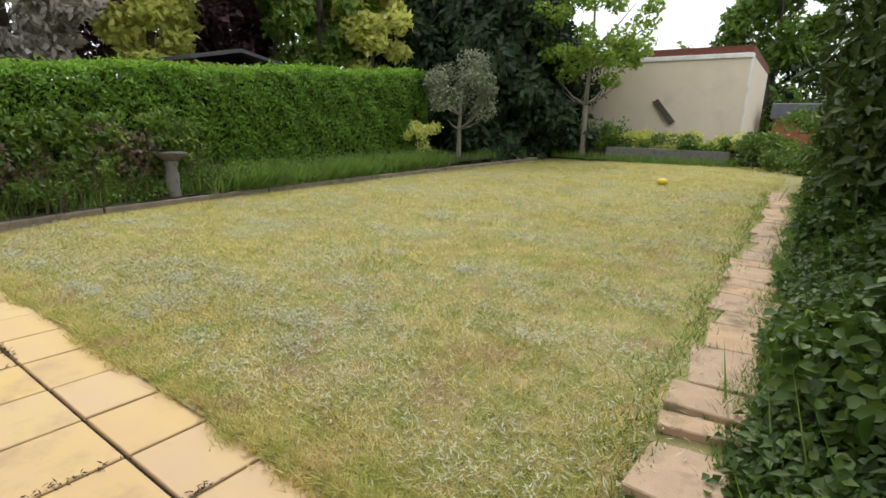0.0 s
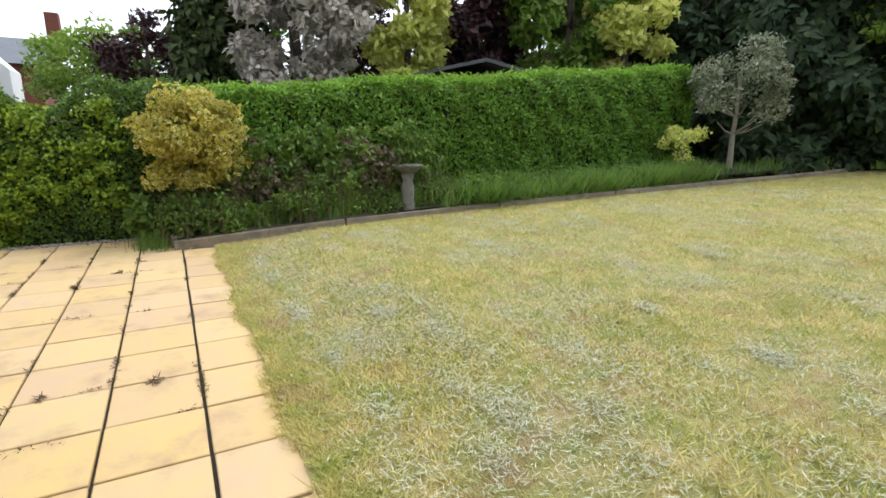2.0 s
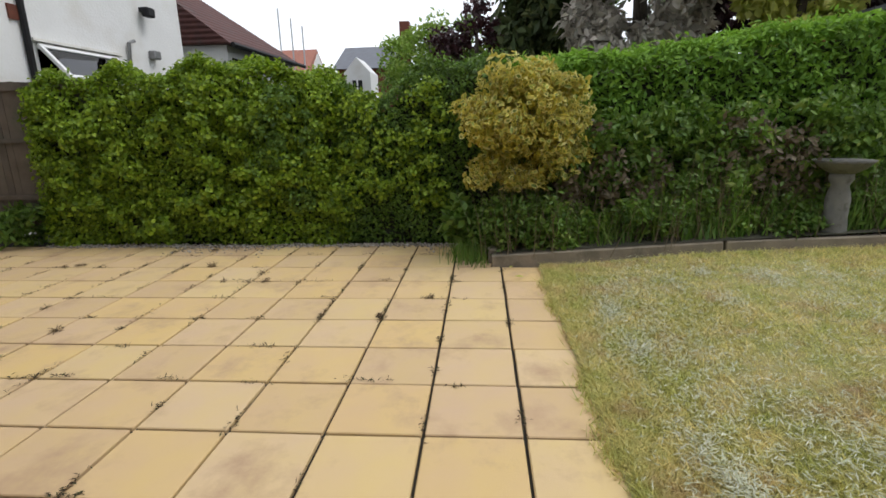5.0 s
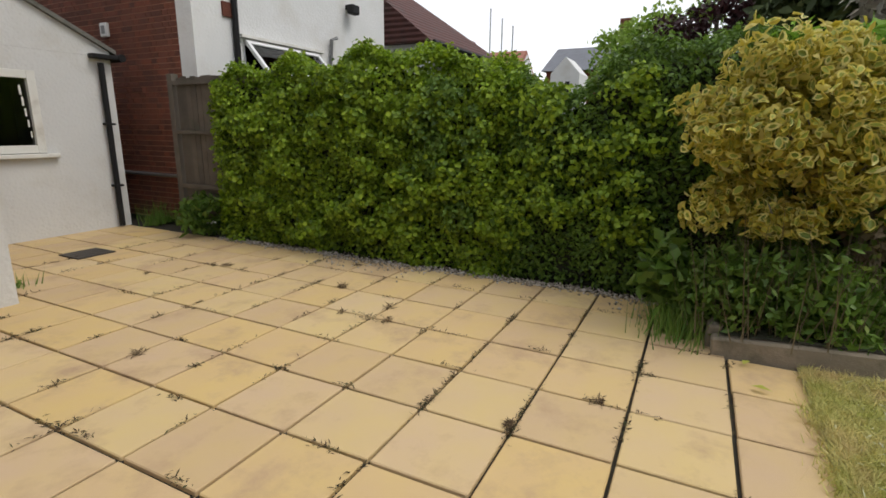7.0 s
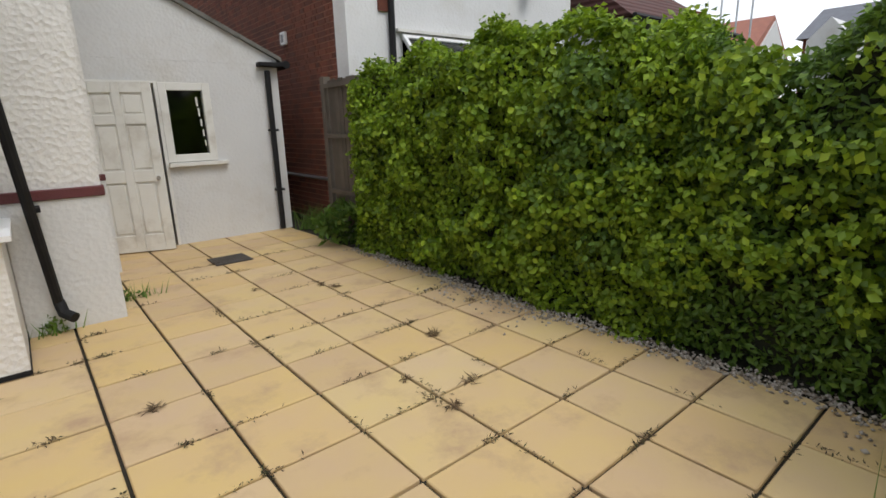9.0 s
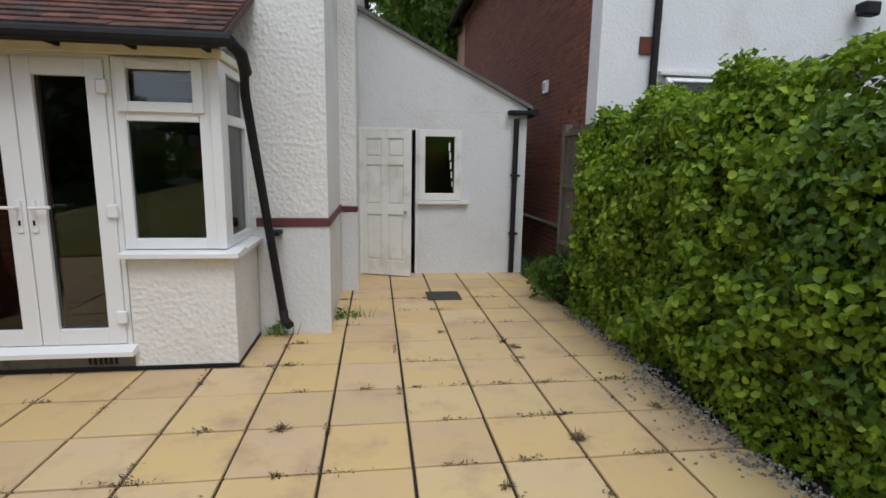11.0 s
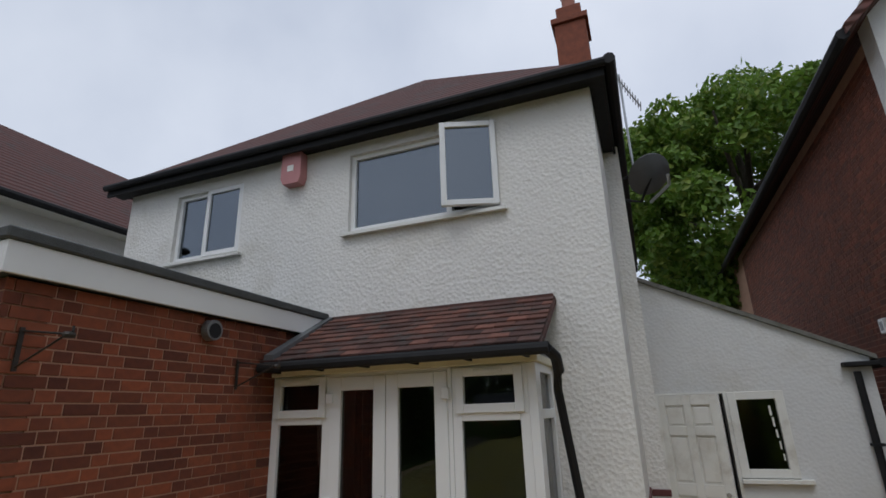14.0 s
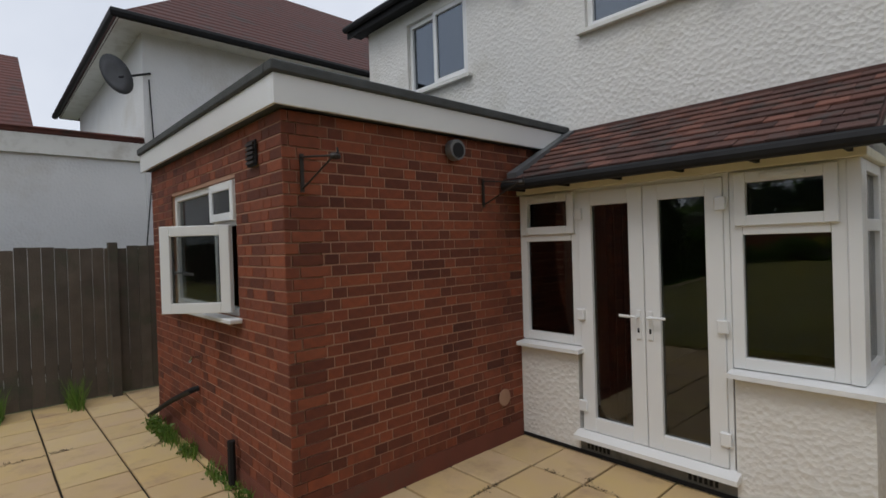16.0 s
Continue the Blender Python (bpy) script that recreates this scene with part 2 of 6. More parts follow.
VARIEG = leaf_material("pale_gold_leaf", [(0.74, 0.62, 0.12), (0.88, 0.78, 0.24), (0.68, 0.55, 0.06), (0.92, 0.84, 0.36), (0.76, 0.65, 0.12), (0.55, 0.48, 0.07)], 0.4)
VARIEG_MID = leaf_material("green_leaf_middle", [(0.28, 0.34, 0.05), (0.40, 0.44, 0.07), (0.17, 0.24, 0.035), (0.56, 0.52, 0.10)], 0.3)
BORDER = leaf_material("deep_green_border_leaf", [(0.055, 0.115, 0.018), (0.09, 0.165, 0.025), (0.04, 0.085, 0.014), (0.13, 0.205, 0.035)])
WEED = leaf_material("weed_leaf", [(0.098, 0.196, 0.028), (0.154, 0.266, 0.039), (0.070, 0.140, 0.022), (0.210, 0.308, 0.055)])
GRASSY = leaf_material("long_grass_blade", [(0.117, 0.247, 0.039), (0.182, 0.338, 0.055), (0.260, 0.351, 0.088), (0.091, 0.195, 0.033)], 0.4)
DRYSTEM = leaf_material("dry_stem", [(0.22, 0.17, 0.10), (0.15, 0.12, 0.075), (0.27, 0.22, 0.13)], 0.2)
LAUREL = leaf_material("laurel_leaf", [(0.054, 0.095, 0.020), (0.090, 0.136, 0.029), (0.036, 0.064, 0.014), (0.126, 0.162, 0.041)], 0.3, 0.35)
SILVER = leaf_material("silver_leaf", [(0.503, 0.462, 0.391), (0.692, 0.641, 0.540), (0.315, 0.301, 0.243), (0.838, 0.762, 0.650)], 0.3)
GOLDLEAF = leaf_material("yellow_green_leaf", [(0.66, 0.70, 0.15), (0.83, 0.84, 0.24), (0.46, 0.53, 0.09), (0.90, 0.89, 0.32)], 0.5)
PURPLE = leaf_material("purple_leaf", [(0.042, 0.017, 0.019), (0.072, 0.026, 0.029), (0.026, 0.012, 0.014)], 0.25)
GREENLEAF = leaf_material("green_tree_leaf", [(0.134, 0.244, 0.033), (0.202, 0.341, 0.044), (0.084, 0.162, 0.022), (0.336, 0.421, 0.077)], 0.4)
LIME = leaf_material("bright_lime_leaf", [(0.230, 0.380, 0.046), (0.322, 0.483, 0.069), (0.161, 0.276, 0.034), (0.414, 0.529, 0.115)], 0.45)
CONIFER = leaf_material("dark_conifer_leaf", [(0.024, 0.050, 0.019), (0.038, 0.072, 0.024), (0.017, 0.036, 0.014), (0.054, 0.084, 0.026)], 0.15, 0.7)
GOLDCON = leaf_material("gold_tipped_conifer_leaf", [(0.045, 0.075, 0.02), (0.08, 0.11, 0.03), (0.03, 0.05, 0.016), (0.14, 0.16, 0.045)], 0.2, 0.7)
GREYSHRUB = leaf_material("grey_green_leaf", [(0.203, 0.243, 0.135), (0.297, 0.324, 0.203), (0.121, 0.149, 0.074), (0.405, 0.405, 0.297)], 0.3)
PINKBOX = material("pink_alarm_plastic", (0.50, 0.22, 0.22), 0.5, (0.44, 0.19, 0.19), 4, 60, 0.0)
YELLOWTOY = material("yellow_plastic", (0.75, 0.55, 0.04), 0.5, (0.65, 0.48, 0.03), 4, 60, 0.0)
INTERIOR = material("interior_plaster", (0.30, 0.28, 0.26), 0.9, (0.26, 0.24, 0.23), 3, 60, 0.1)
CARPET = material("interior_floor", (0.08, 0.06, 0.05), 0.9, (0.06, 0.05, 0.045), 5, 90, 0.3)
CURTAIN = material("dark_brown_curtain", (0.022, 0.012, 0.011), 0.9, (0.016, 0.009, 0.009), 9, 80, 0.3)
RUST_DOOR = material("orange_stained_boards", (0.34, 0.12, 0.05), 0.7, (0.26, 0.09, 0.04), 5, 60, 0.3)
ALU = material("grey_aluminium", (0.45, 0.46, 0.47), 0.4, (0.38, 0.39, 0.40), 8, 60, 0.1, metal=0.8)
DISH = material("dark_grey_dish", (0.10, 0.105, 0.11), 0.5, (0.08, 0.08, 0.085), 8, 60, 0.1)
VENTGREY = material("grey_vent_metal", (0.25, 0.25, 0.25), 0.4, (0.18, 0.18, 0.18), 8, 60, 0.1, metal=0.5)
GRAVEL = material("pale_gravel", (1, 1, 1), 0.9, (0.7, 0.7, 0.7), 30, 90, 0.3, island=[(0.42, 0.36, 0.29), (0.62, 0.57, 0.50), (0.22, 0.18, 0.13), (0.34, 0.28, 0.21)])

# ---- builders ----
RNG = np.random.default_rng(7)


def mesh_object(name, bm, mat, parent=None, label="", smooth=False):
    me = bpy.data.meshes.new(name)
    bm.normal_update()
    bm.to_mesh(me)
    bm.free()
    me.materials.append(mat)
    if smooth:
        me.polygons.foreach_set("use_smooth", [True] * len(me.polygons))
    ob = new(name, me)
    if parent:
        ob.parent = parent
    if label:
        ob["label"] = label
    return ob


def part(name, bm, mat, parent, label="", smooth=False):
    return mesh_object(name, bm, mat, parent, label, smooth)


def thing(name, label, category, group="", kind=""):
    return tagged(new(name), label, category, group, kind)


def structure(name, bm, mat, label, category, smooth=False):
    return tagged(mesh_object(name, bm, mat, None, "", smooth), label, category, "", "structure")


def box(x0, x1, y0, y1, z0, z1, bm=None, bevel=0.0):
    bm = bm or bmesh.new()
    x0, x1, y0, y1, z0, z1 = min(x0, x1), max(x0, x1), min(y0, y1), max(y0, y1), min(z0, z1), max(z0, z1)
    tmp = bmesh.new() if bevel else bm
    v = [tmp.verts.new((x, y, z)) for x in (x0, x1) for y in (y0, y1) for z in (z0, z1)]
    for f in ((0, 1, 3, 2), (4, 6, 7, 5), (0, 4, 5, 1), (2, 3, 7, 6), (0, 2, 6, 4), (1, 5, 7, 3)):
        tmp.faces.new([v[i] for i in f])
    if bevel:
        bmesh.ops.bevel(tmp, geom=tmp.edges[:], offset=bevel, segments=1, affect="EDGES")
        off = [bm.verts.new(q.co) for q in tmp.verts]
        tmp.verts.index_update()
        for f in tmp.faces:
            bm.faces.new([off[q.index] for q in f.verts])
        tmp.free()
    return bm


def prism(points, a0, a1, axis, bm=None):
    """Extrude a closed outline of 2D points along an axis from a0 to a1."""
    bm = bm or bmesh.new()

    def at(p, a):
        return {"x": (a, p[0], p[1]), "y": (p[0], a, p[1]), "z": (p[0], p[1], a)}[axis]
    r0 = [bm.verts.new(at(p, a0)) for p in points]
    r1 = [bm.verts.new(at(p, a1)) for p in points]
    n = len(points)
    bm.faces.new(r0[::-1])
    bm.faces.new(r1)
    for i in range(n):
        bm.faces.new([r0[i], r0[(i + 1) % n], r1[(i + 1) % n], r1[i]])
    bmesh.ops.recalc_face_normals(bm, faces=bm.faces[:])
    return bm


def tube(points, radii, sides=8, bm=None):
    """A tapered tube through points."""
    bm = bm or bmesh.new()
    pts = [Vector(p) for p in points]
    radii = [radii] * len(pts) if isinstance(radii, (int, float)) else radii
    rings = []
    for i, p in enumerate(pts):
        d = (pts[min(i + 1, len(pts) - 1)] - pts[max(i - 1, 0)]).normalized()
        up = Vector((0, 0, 1)) if abs(d.z) < 0.9 else Vector((1, 0, 0))
        a = d.cross(up).normalized()
        b = d.cross(a).normalized()
        rings.append([bm.verts.new(p + (a * math.cos(k * math.tau / sides) + b * math.sin(k * math.tau / sides)) * radii[i]) for k in range(sides)])
    for r, s in zip(rings, rings[1:]):
        for k in range(sides):
            bm.faces.new([r[k], r[(k + 1) % sides], s[(k + 1) % sides], s[k]])
    bm.faces.new(rings[0][::-1])
    bm.faces.new(rings[-1])
    bmesh.ops.recalc_face_normals(bm, faces=bm.faces[:])
    return bm


def lathe(profile, cx, cy, sides=24, bm=None):
    bm = bm or bmesh.new()
    rings = [[bm.verts.new((cx + r * math.cos(k * math.tau / sides), cy + r * math.sin(k * math.tau / sides), z)) for k in range(sides)] for r, z in profile]
    for r, s in zip(rings, rings[1:]):
        for k in range(sides):
            bm.faces.new([r[k], r[(k + 1) % sides], s[(k + 1) % sides], s[k]])
    bm.faces.new(rings[0][::-1])
    bm.faces.new(rings[-1])
    return bm


def wall_x(x0, x1, y0, y1, z0, z1, holes=(), bm=None):
    """A wall along x with thickness y0..y1 and rectangular holes (xa, xb, za, zb)."""
    bm = bm or bmesh.new()
    xs = sorted({x0, x1, *[h[0] for h in holes], *[h[1] for h in holes]})
    zs = sorted({z0, z1, *[h[2] for h in holes], *[h[3] for h in holes]})
    for xa, xb in zip(xs, xs[1:]):
        run = None
        for za, zb in zip(zs, zs[1:]):
            xm, zm = (xa + xb) / 2, (za + zb) / 2
            if any(h[0] < xm < h[1] and h[2] < zm < h[3] for h in holes):
                if run:
                    box(xa, xb, y0, y1, *run, bm)
                run = None
            else:
                run = (run[0], zb) if run else (za, zb)
        if run:
            box(xa, xb, y0, y1, *run, bm)
    return bm


def ring_bars(x0, x1, z0, z1, y0, y1, w, bm=None):
    """A rectangular frame in an x-z plane."""
    bm = bm or bmesh.new()
    box(x0, x0 + w, y0, y1, z0, z1, bm, 0.004)
    box(x1 - w, x1, y0, y1, z0, z1, bm, 0.004)
    box(x0 + w, x1 - w, y0, y1, z0, z0 + w, bm, 0.004)
    box(x0 + w, x1 - w, y0, y1, z1 - w, z1, bm, 0.004)
    return bm


def ground_height(x, y):
    """Lawn level: flush with the patio, then a gentle rise up the garden."""
    base = 0.06 + 0.040 * (min(y, 15.6) - 1) + 0.018 * (x + 8.3)
    w = min(1, max(0, (y - 1.2) / 1.5))
    w = w * w * (3 - 2 * w)
    return 0.012 * (1 - w) + max(0.012, base) * w


def heights(x, y):
    base = 0.06 + 0.040 * (np.minimum(y, 15.6) - 1) + 0.018 * (x + 8.3)
    w = np.clip((y - 1.2) / 1.5, 0, 1)
    w = w * w * (3 - 2 * w)
    return 0.012 * (1 - w) + np.maximum(0.012, base) * w


def leaves_mesh(name, pos, nrm, length, width, mat, parent=None, label="", droop=0.3, spread=0.8, fold=0.25, oval=False, centre=None):
    """Many small folded leaves at pos, roughly facing nrm; oval: rounder blades; centre: material of the blade's middle."""
    n = len(pos)
    nrm = nrm + RNG.normal(0, spread, (n, 3))
    nrm /= np.linalg.norm(nrm, axis=1)[:, None] + 1e-9
    t = RNG.normal(0, 1, (n, 3))
    t[:, 2] -= droop
    t -= nrm * (t * nrm).sum(1)[:, None]
    t /= np.linalg.norm(t, axis=1)[:, None] + 1e-9
    s = np.cross(nrm, t)
    ln = (length * RNG.uniform(0.6, 1.3, n))[:, None]
    wd = (width * RNG.uniform(0.7, 1.2, n))[:, None]
    if not oval:
        v = np.empty((n, 4, 3))
        v[:, 0] = pos
        v[:, 1] = pos + t * ln * 0.45 + s * wd * 0.5 + nrm * wd * fold
        v[:, 2] = pos + t * ln
        v[:, 3] = pos + t * ln * 0.45 - s * wd * 0.5 + nrm * wd * fold
        pattern = np.array([[0, 1, 2], [0, 2, 3]])
    else:
        v = np.empty((n, 6, 3))
        for k, (along, side) in enumerate(((0.0, 0.0), (0.3, 0.42), (0.72, 0.5), (1.0, 0.0), (0.72, -0.5), (0.3, -0.42))):
            v[:, k] = pos + t * ln * along + s * wd * side + nrm * wd * fold * abs(side) * 2 - nrm * ln * 0.18 * along * along
        pattern = np.array([[0, 1, 2], [0, 2, 3], [0, 3, 4], [0, 4, 5]])
    m = v.shape[1]
    tris = (np.arange(n)[:, None, None] * m + pattern[None]).reshape(-1, 3)
    ob = raw_mesh(name, v.reshape(-1, 3), tris, mat, parent, label)
    if centre:
        mid = v.mean(1, keepdims=True)
        inner = mid + (v - mid) * RNG.uniform(0.42, 0.76, (n, 1, 1)) + nrm[:, None, :] * 0.0025
        raw_mesh("leaf_centre", inner.reshape(-1, 3), tris, centre, parent, "green centres of the leaves")["kind"] = "stuff"
    return ob


def raw_mesh(name, verts, tris, mat, parent=None, label=""):
    me = bpy.data.meshes.new(name)
    me.vertices.add(len(verts))
    me.vertices.foreach_set("co", verts.astype(np.float32).ravel())
    k = tris.shape[1]
    me.loops.add(tris.size)
    me.loops.foreach_set("vertex_index", tris.astype(np.int32).ravel())
    me.polygons.add(len(tris))
    me.polygons.foreach_set("loop_start", np.arange(0, tris.size, k, dtype=np.int32))
    me.update(calc_edges=True)
    me.materials.append(mat)
    ob = new(name, me)
    if parent:
        ob.parent = parent
    if label:
        ob["label"] = label
    return ob


def blades_mesh(name, x, y, z, h, w, mat, parent=None, lean=0.35):
    n = len(x)
    a = RNG.uniform(0, math.tau, n)
    b = RNG.uniform(0, math.tau, n)
    hh = h * RNG.uniform(0.5, 1.3, n)
    ln = lean * hh * RNG.uniform(0.2, 1.6, n)
    base = np.stack([x, y, z], 1)
    side = np.stack([np.cos(a), np.sin(a), np.zeros(n)], 1) * (w / 2)
    tip = base + np.stack([np.cos(b) * ln, np.sin(b) * ln, hh], 1)
    v = np.stack([base - side, base + side, tip], 1).reshape(-1, 3)
    tris = np.arange(3 * n).reshape(-1, 3)
    return raw_mesh(name, v, tris, mat, parent)


def shell_points(n, centre, radii, clumps, clump_r, flat=0.0):
    """Points on the shells of many clumps spread over an ellipsoid, with their outward normals."""
    c = RNG.normal(0, 1, (clumps, 3))
    c /= np.linalg.norm(c, axis=1)[:, None]
    c *= RNG.uniform(0.55, 1.0, (clumps, 1)) ** 0.6
    if flat:
        c[:, 2] = np.maximum(c[:, 2], -flat)
    c = np.array(centre) + c * np.array(radii)
    cr = clump_r * RNG.uniform(0.6, 1.35, clumps)
    pick = RNG.integers(0, clumps, n)
    d = RNG.normal(0, 1, (n, 3))
    d /= np.linalg.norm(d, axis=1)[:, None]
    rad = cr[pick] * RNG.uniform(0.35, 1.05, n) ** 0.5
    return c[pick] + d * rad[:, None] * np.array([1, 1, 0.75]), d


def trunk_bm(x, y, z, top, r, limbs, reach, seed):
    rr = random.Random(seed)
    bm = bmesh.new()
    pts, rad = [], []
    n = 6
    for i in range(n + 1):
        f = i / n
        pts.append((x + rr.uniform(-0.04, 0.04) * top * 0.3 * f, y + rr.uniform(-0.04, 0.04) * top * 0.3 * f, z + (top - z) * f))
        rad.append(r * (1.15 - 0.85 * f))
    tube(pts, rad, 8, bm)
    for k in range(limbs):
        f = rr.uniform(0.35, 0.92)
        i = int(f * n)
        p = Vector(pts[i])
        a = rr.uniform(0, math.tau)
        q = p + Vector((math.cos(a), math.sin(a), rr.uniform(0.3, 0.9))) * reach * rr.uniform(0.5, 1.0)
        mid = (p + q) / 2 + Vector((0, 0, -0.06 * reach))
        tube([p, mid, q], [r * 0.42, r * 0.28, r * 0.1], 6, bm)
    return bm


def tree(name, label, x, y, z, height, crown_z, radii, mat, leaf, count, clumps, clump_r, bark=None, trunk_r=0.16, limbs=9, seed=1, flat=0.0, category="tree"):
    t = thing(name, label, category)
    part("trunk", trunk_bm(x, y, z, crown_z + radii[2] * 0.5, trunk_r, limbs, max(radii[0], 0.3) * 0.9, seed), bark or BARK, t)
    p, d = shell_points(count, (x, y, crown_z), radii, clumps, clump_r, flat)
    leaves_mesh("crown", p, d, leaf, leaf * 0.55, mat, t)
    return t


def conifer(name, label, x, y, z, height, radius, mat, count, seed=1, skirt=0.12):
    """A dense conifer: leaf sprays on tiers that narrow towards the top, over a trunk."""
    t = thing(name, label, "tree")
    part("trunk", trunk_bm(x, y, z, z + height * 0.95, 0.2, 14, radius * 0.7, seed), BARK, t)
    f = 1 - np.sqrt(RNG.uniform(0, 1, count))
    a = RNG.uniform(0, math.tau, count)
    lob = 0.80 + 0.20 * np.sin(a * 5 + f * 23) + 0.12 * np.sin(a * 11 - f * 41)
    r = radius * np.clip(1.05 - f ** 1.6, 0.05, 1) * lob * RNG.uniform(0.62, 1.05, count)
    zz = z + height * (skirt + f * (1 - skirt)) - 0.15 * r
    pos = np.stack([x + r * np.cos(a), y + r * np.sin(a), zz], 1)
    nr = np.stack([np.cos(a), np.sin(a), np.full(count, 0.35)], 1)
    leaves_mesh("crown", pos, nr, 0.30, 0.15, mat, t, droop=0.9)
    return t

# ---- ground, lawn, patio bed ----
bm = bmesh.new()
gx = [-400, -120, -60, -30, -20, -14, -10, -8.3, -5, -2, 0, 2, 4, 10, 30, 80, 400]
gy = [-400, -120, -50, -20, -8, -3, 0, 1.2, 1.6, 2.0, 4, 8, 12, 15.6, 20, 40, 120, 400]
gv = [[bm.verts.new((x, y, ground_height(min(max(x, -14), 4), y) - 0.16)) for y in gy] for x in gx]
for i in range(len(gx) - 1):
    for j in range(len(gy) - 1):
        bm.faces.new([gv[i][j], gv[i + 1][j], gv[i + 1][j + 1], gv[i][j + 1]])
structure("ground", bm, GROUND, "rough grassy ground stretching away beyond the garden", "ground")

nx, ny = 110, 190
X, Y = np.meshgrid(np.linspace(-8.2, -0.45, nx), np.linspace(1.26, 15.7, ny), indexing="ij")
Z = heights(X, Y) + 0.012 * np.sin(X * 3.1 + Y * 1.7) * np.sin(Y * 2.3 - X) * np.clip((Y - 1.4) / 0.6, 0, 1)
i0 = (np.arange(nx - 1)[:, None] * ny + np.arange(ny - 1)[None, :]).ravel()
quads = np.stack([i0, i0 + ny, i0 + ny + 1, i0 + 1], 1)
lawn = raw_mesh("lawn", np.stack([X, Y, Z], 2).reshape(-1, 3), quads, LAWN)
tagged(lawn, "mown lawn of dry straw-coloured and green grass", "lawn", "", "structure")
structure("patio_bed", box(-9.4, 0.95, -9.0, 1.29, -0.10, -0.022), JOINT, "dark soil bed showing in the joints between patio slabs", "patio")

# ---- house ----
FX0, FX1 = -6.63, -0.24
RW = -3.985
structure("wall_rear", wall_x(FX0, FX1, RW - 0.3, RW, 0, 4.97, [(-2.27, -1.14, 3.80, 4.735), (-5.63, -3.85, 3.80, 4.765), (-5.92, -3.65, 0.0, 2.16)]), DASH,
          "white painted roughcast rear wall of the house", "wall")
structure("wall_side", box(FX0 - 0.0, FX0 + 0.3, -5.5, RW - 0.302, 0, 4.97), DASH, "white painted roughcast side wall of the house", "wall")
structure("wall_side_recess", box(-6.815, -6.36, -12.0, -5.502, 0, 4.97), DASH, "white roughcast recessed side wall behind the corner", "wall")
structure("wall_front", box(-6.358, FX1, -12.0, -11.7, 0, 4.97), DASH, "plain front wall closing the house", "wall")
structure("wall_party", box(FX1 - 0.3, FX1, -11.698, RW - 0.302, 0, 4.97), DASH, "white roughcast far side wall of the house", "wall")
structure("wall_plinth", box(FX0 - 0.012, -6.037, RW + 0.001, RW + 0.018, 0.0, 0.955), SMOOTH, "smooth white painted plinth below the maroon band", "wall")
structure("wall_plinth_recess", box(-6.828, FX0 - 0.014, -5.501, -5.485, 0.0, 0.94), SMOOTH, "smooth white painted plinth of the recessed corner", "wall")
structure("trim_band", box(FX0 - 0.016, -6.036, RW + 0.001, RW + 0.035, 0.957, 1.03, None, 0.006), MAROON, "maroon painted band course on the rear wall", "trim")
structure("trim_band_side", box(FX0 - 0.018, FX0 - 0.001, -5.48, RW, 0.957, 1.03, None, 0.004), MAROON, "maroon painted band course on the side wall", "trim")
structure("trim_band_recess", box(-6.835, FX0 - 0.02, -5.501, -5.472, 0.942, 1.005, None, 0.006), MAROON, "maroon painted band course on the recessed corner", "trim")
structure("floor_bay", box(-5.9, -3.6, -4.293, -3.395, -0.02, 0.05), CARPET, "dark interior floor inside the bay", "floor")
structure("floor_ground", box(-6.35, FX1 - 0.31, -11.69, -4.295, -0.02, 0.05), CARPET, "dark interior floor seen through the glass doors", "floor")
structure("floor_upper", box(-6.35, FX1 - 0.31, -11.69, -4.29, 2.45, 2.70), INTERIOR, "upper floor slab between the storeys", "floor")
structure("ceiling_upper", box(-6.35, FX1 - 0.31, -11.69, -4.29, 4.85, 4.95), INTERIOR, "plain upper ceiling", "ceiling")
structure("wall_inner", box(-6.35, FX1 - 0.31, -8.2, -8.1, 0.051, 2.449), INTERIOR, "plain inner wall at the back of the dim room", "wall")
structure("wall_inner_side", box(-3.45, -3.35, -8.09, -4.295, 0.051, 2.449), INTERIOR, "plain inner wall beside the dim room", "wall")

# roof: hipped, deep dark eaves
bm = bmesh.new()
ex0, ex1, ey0, ey1, ez = -6.79, 0.02, -12.3, -3.78, 4.93
ridge = [(-3.9, -6.2, 7.3), (-3.4, -9.4, 7.3)]
lo = [bm.verts.new(p) for p in ((ex0, ey1, ez + 0.1), (ex1, ey1, ez + 0.1), (ex1, ey0, ez + 0.1), (ex0, ey0, ez + 0.1))]
r0, r1 = [bm.verts.new(p) for p in ridge]
for f in ((lo[0], lo[1], r0), (lo[1], lo[2], r1, r0), (lo[2], lo[3], r1), (lo[3], lo[0], r0, r1)):
    bm.faces.new(f)
bmesh.ops.recalc_face_normals(bm, faces=bm.faces[:])
bmesh.ops.solidify(bm, geom=bm.faces[:], thickness=0.06)
roof = structure("roof", bm, TILE_J, "dark hipped clay tile roof of the house", "roof")
part("soffit", box(ex0 + 0.03, ex1 - 0.03, ey1 - 0.225, ey1 - 0.031, ez - 0.02, ez), BLACK, roof, "black painted soffit")
part("soffit", box(ex0 + 0.03, ex0 + 0.155, ey0, ey1 - 0.23, ez - 0.02, ez), BLACK, roof, "black painted soffit")
part("fascia", box(ex0, ex1, ey1 - 0.03, ey1, ez - 0.06, ez + 0.12), BLACK, roof, "black fascia board")
part("fascia", box(ex0, ex0 + 0.028, ey0, ey1 - 0.032, ez - 0.06, ez + 0.12), BLACK, roof, "black fascia board")
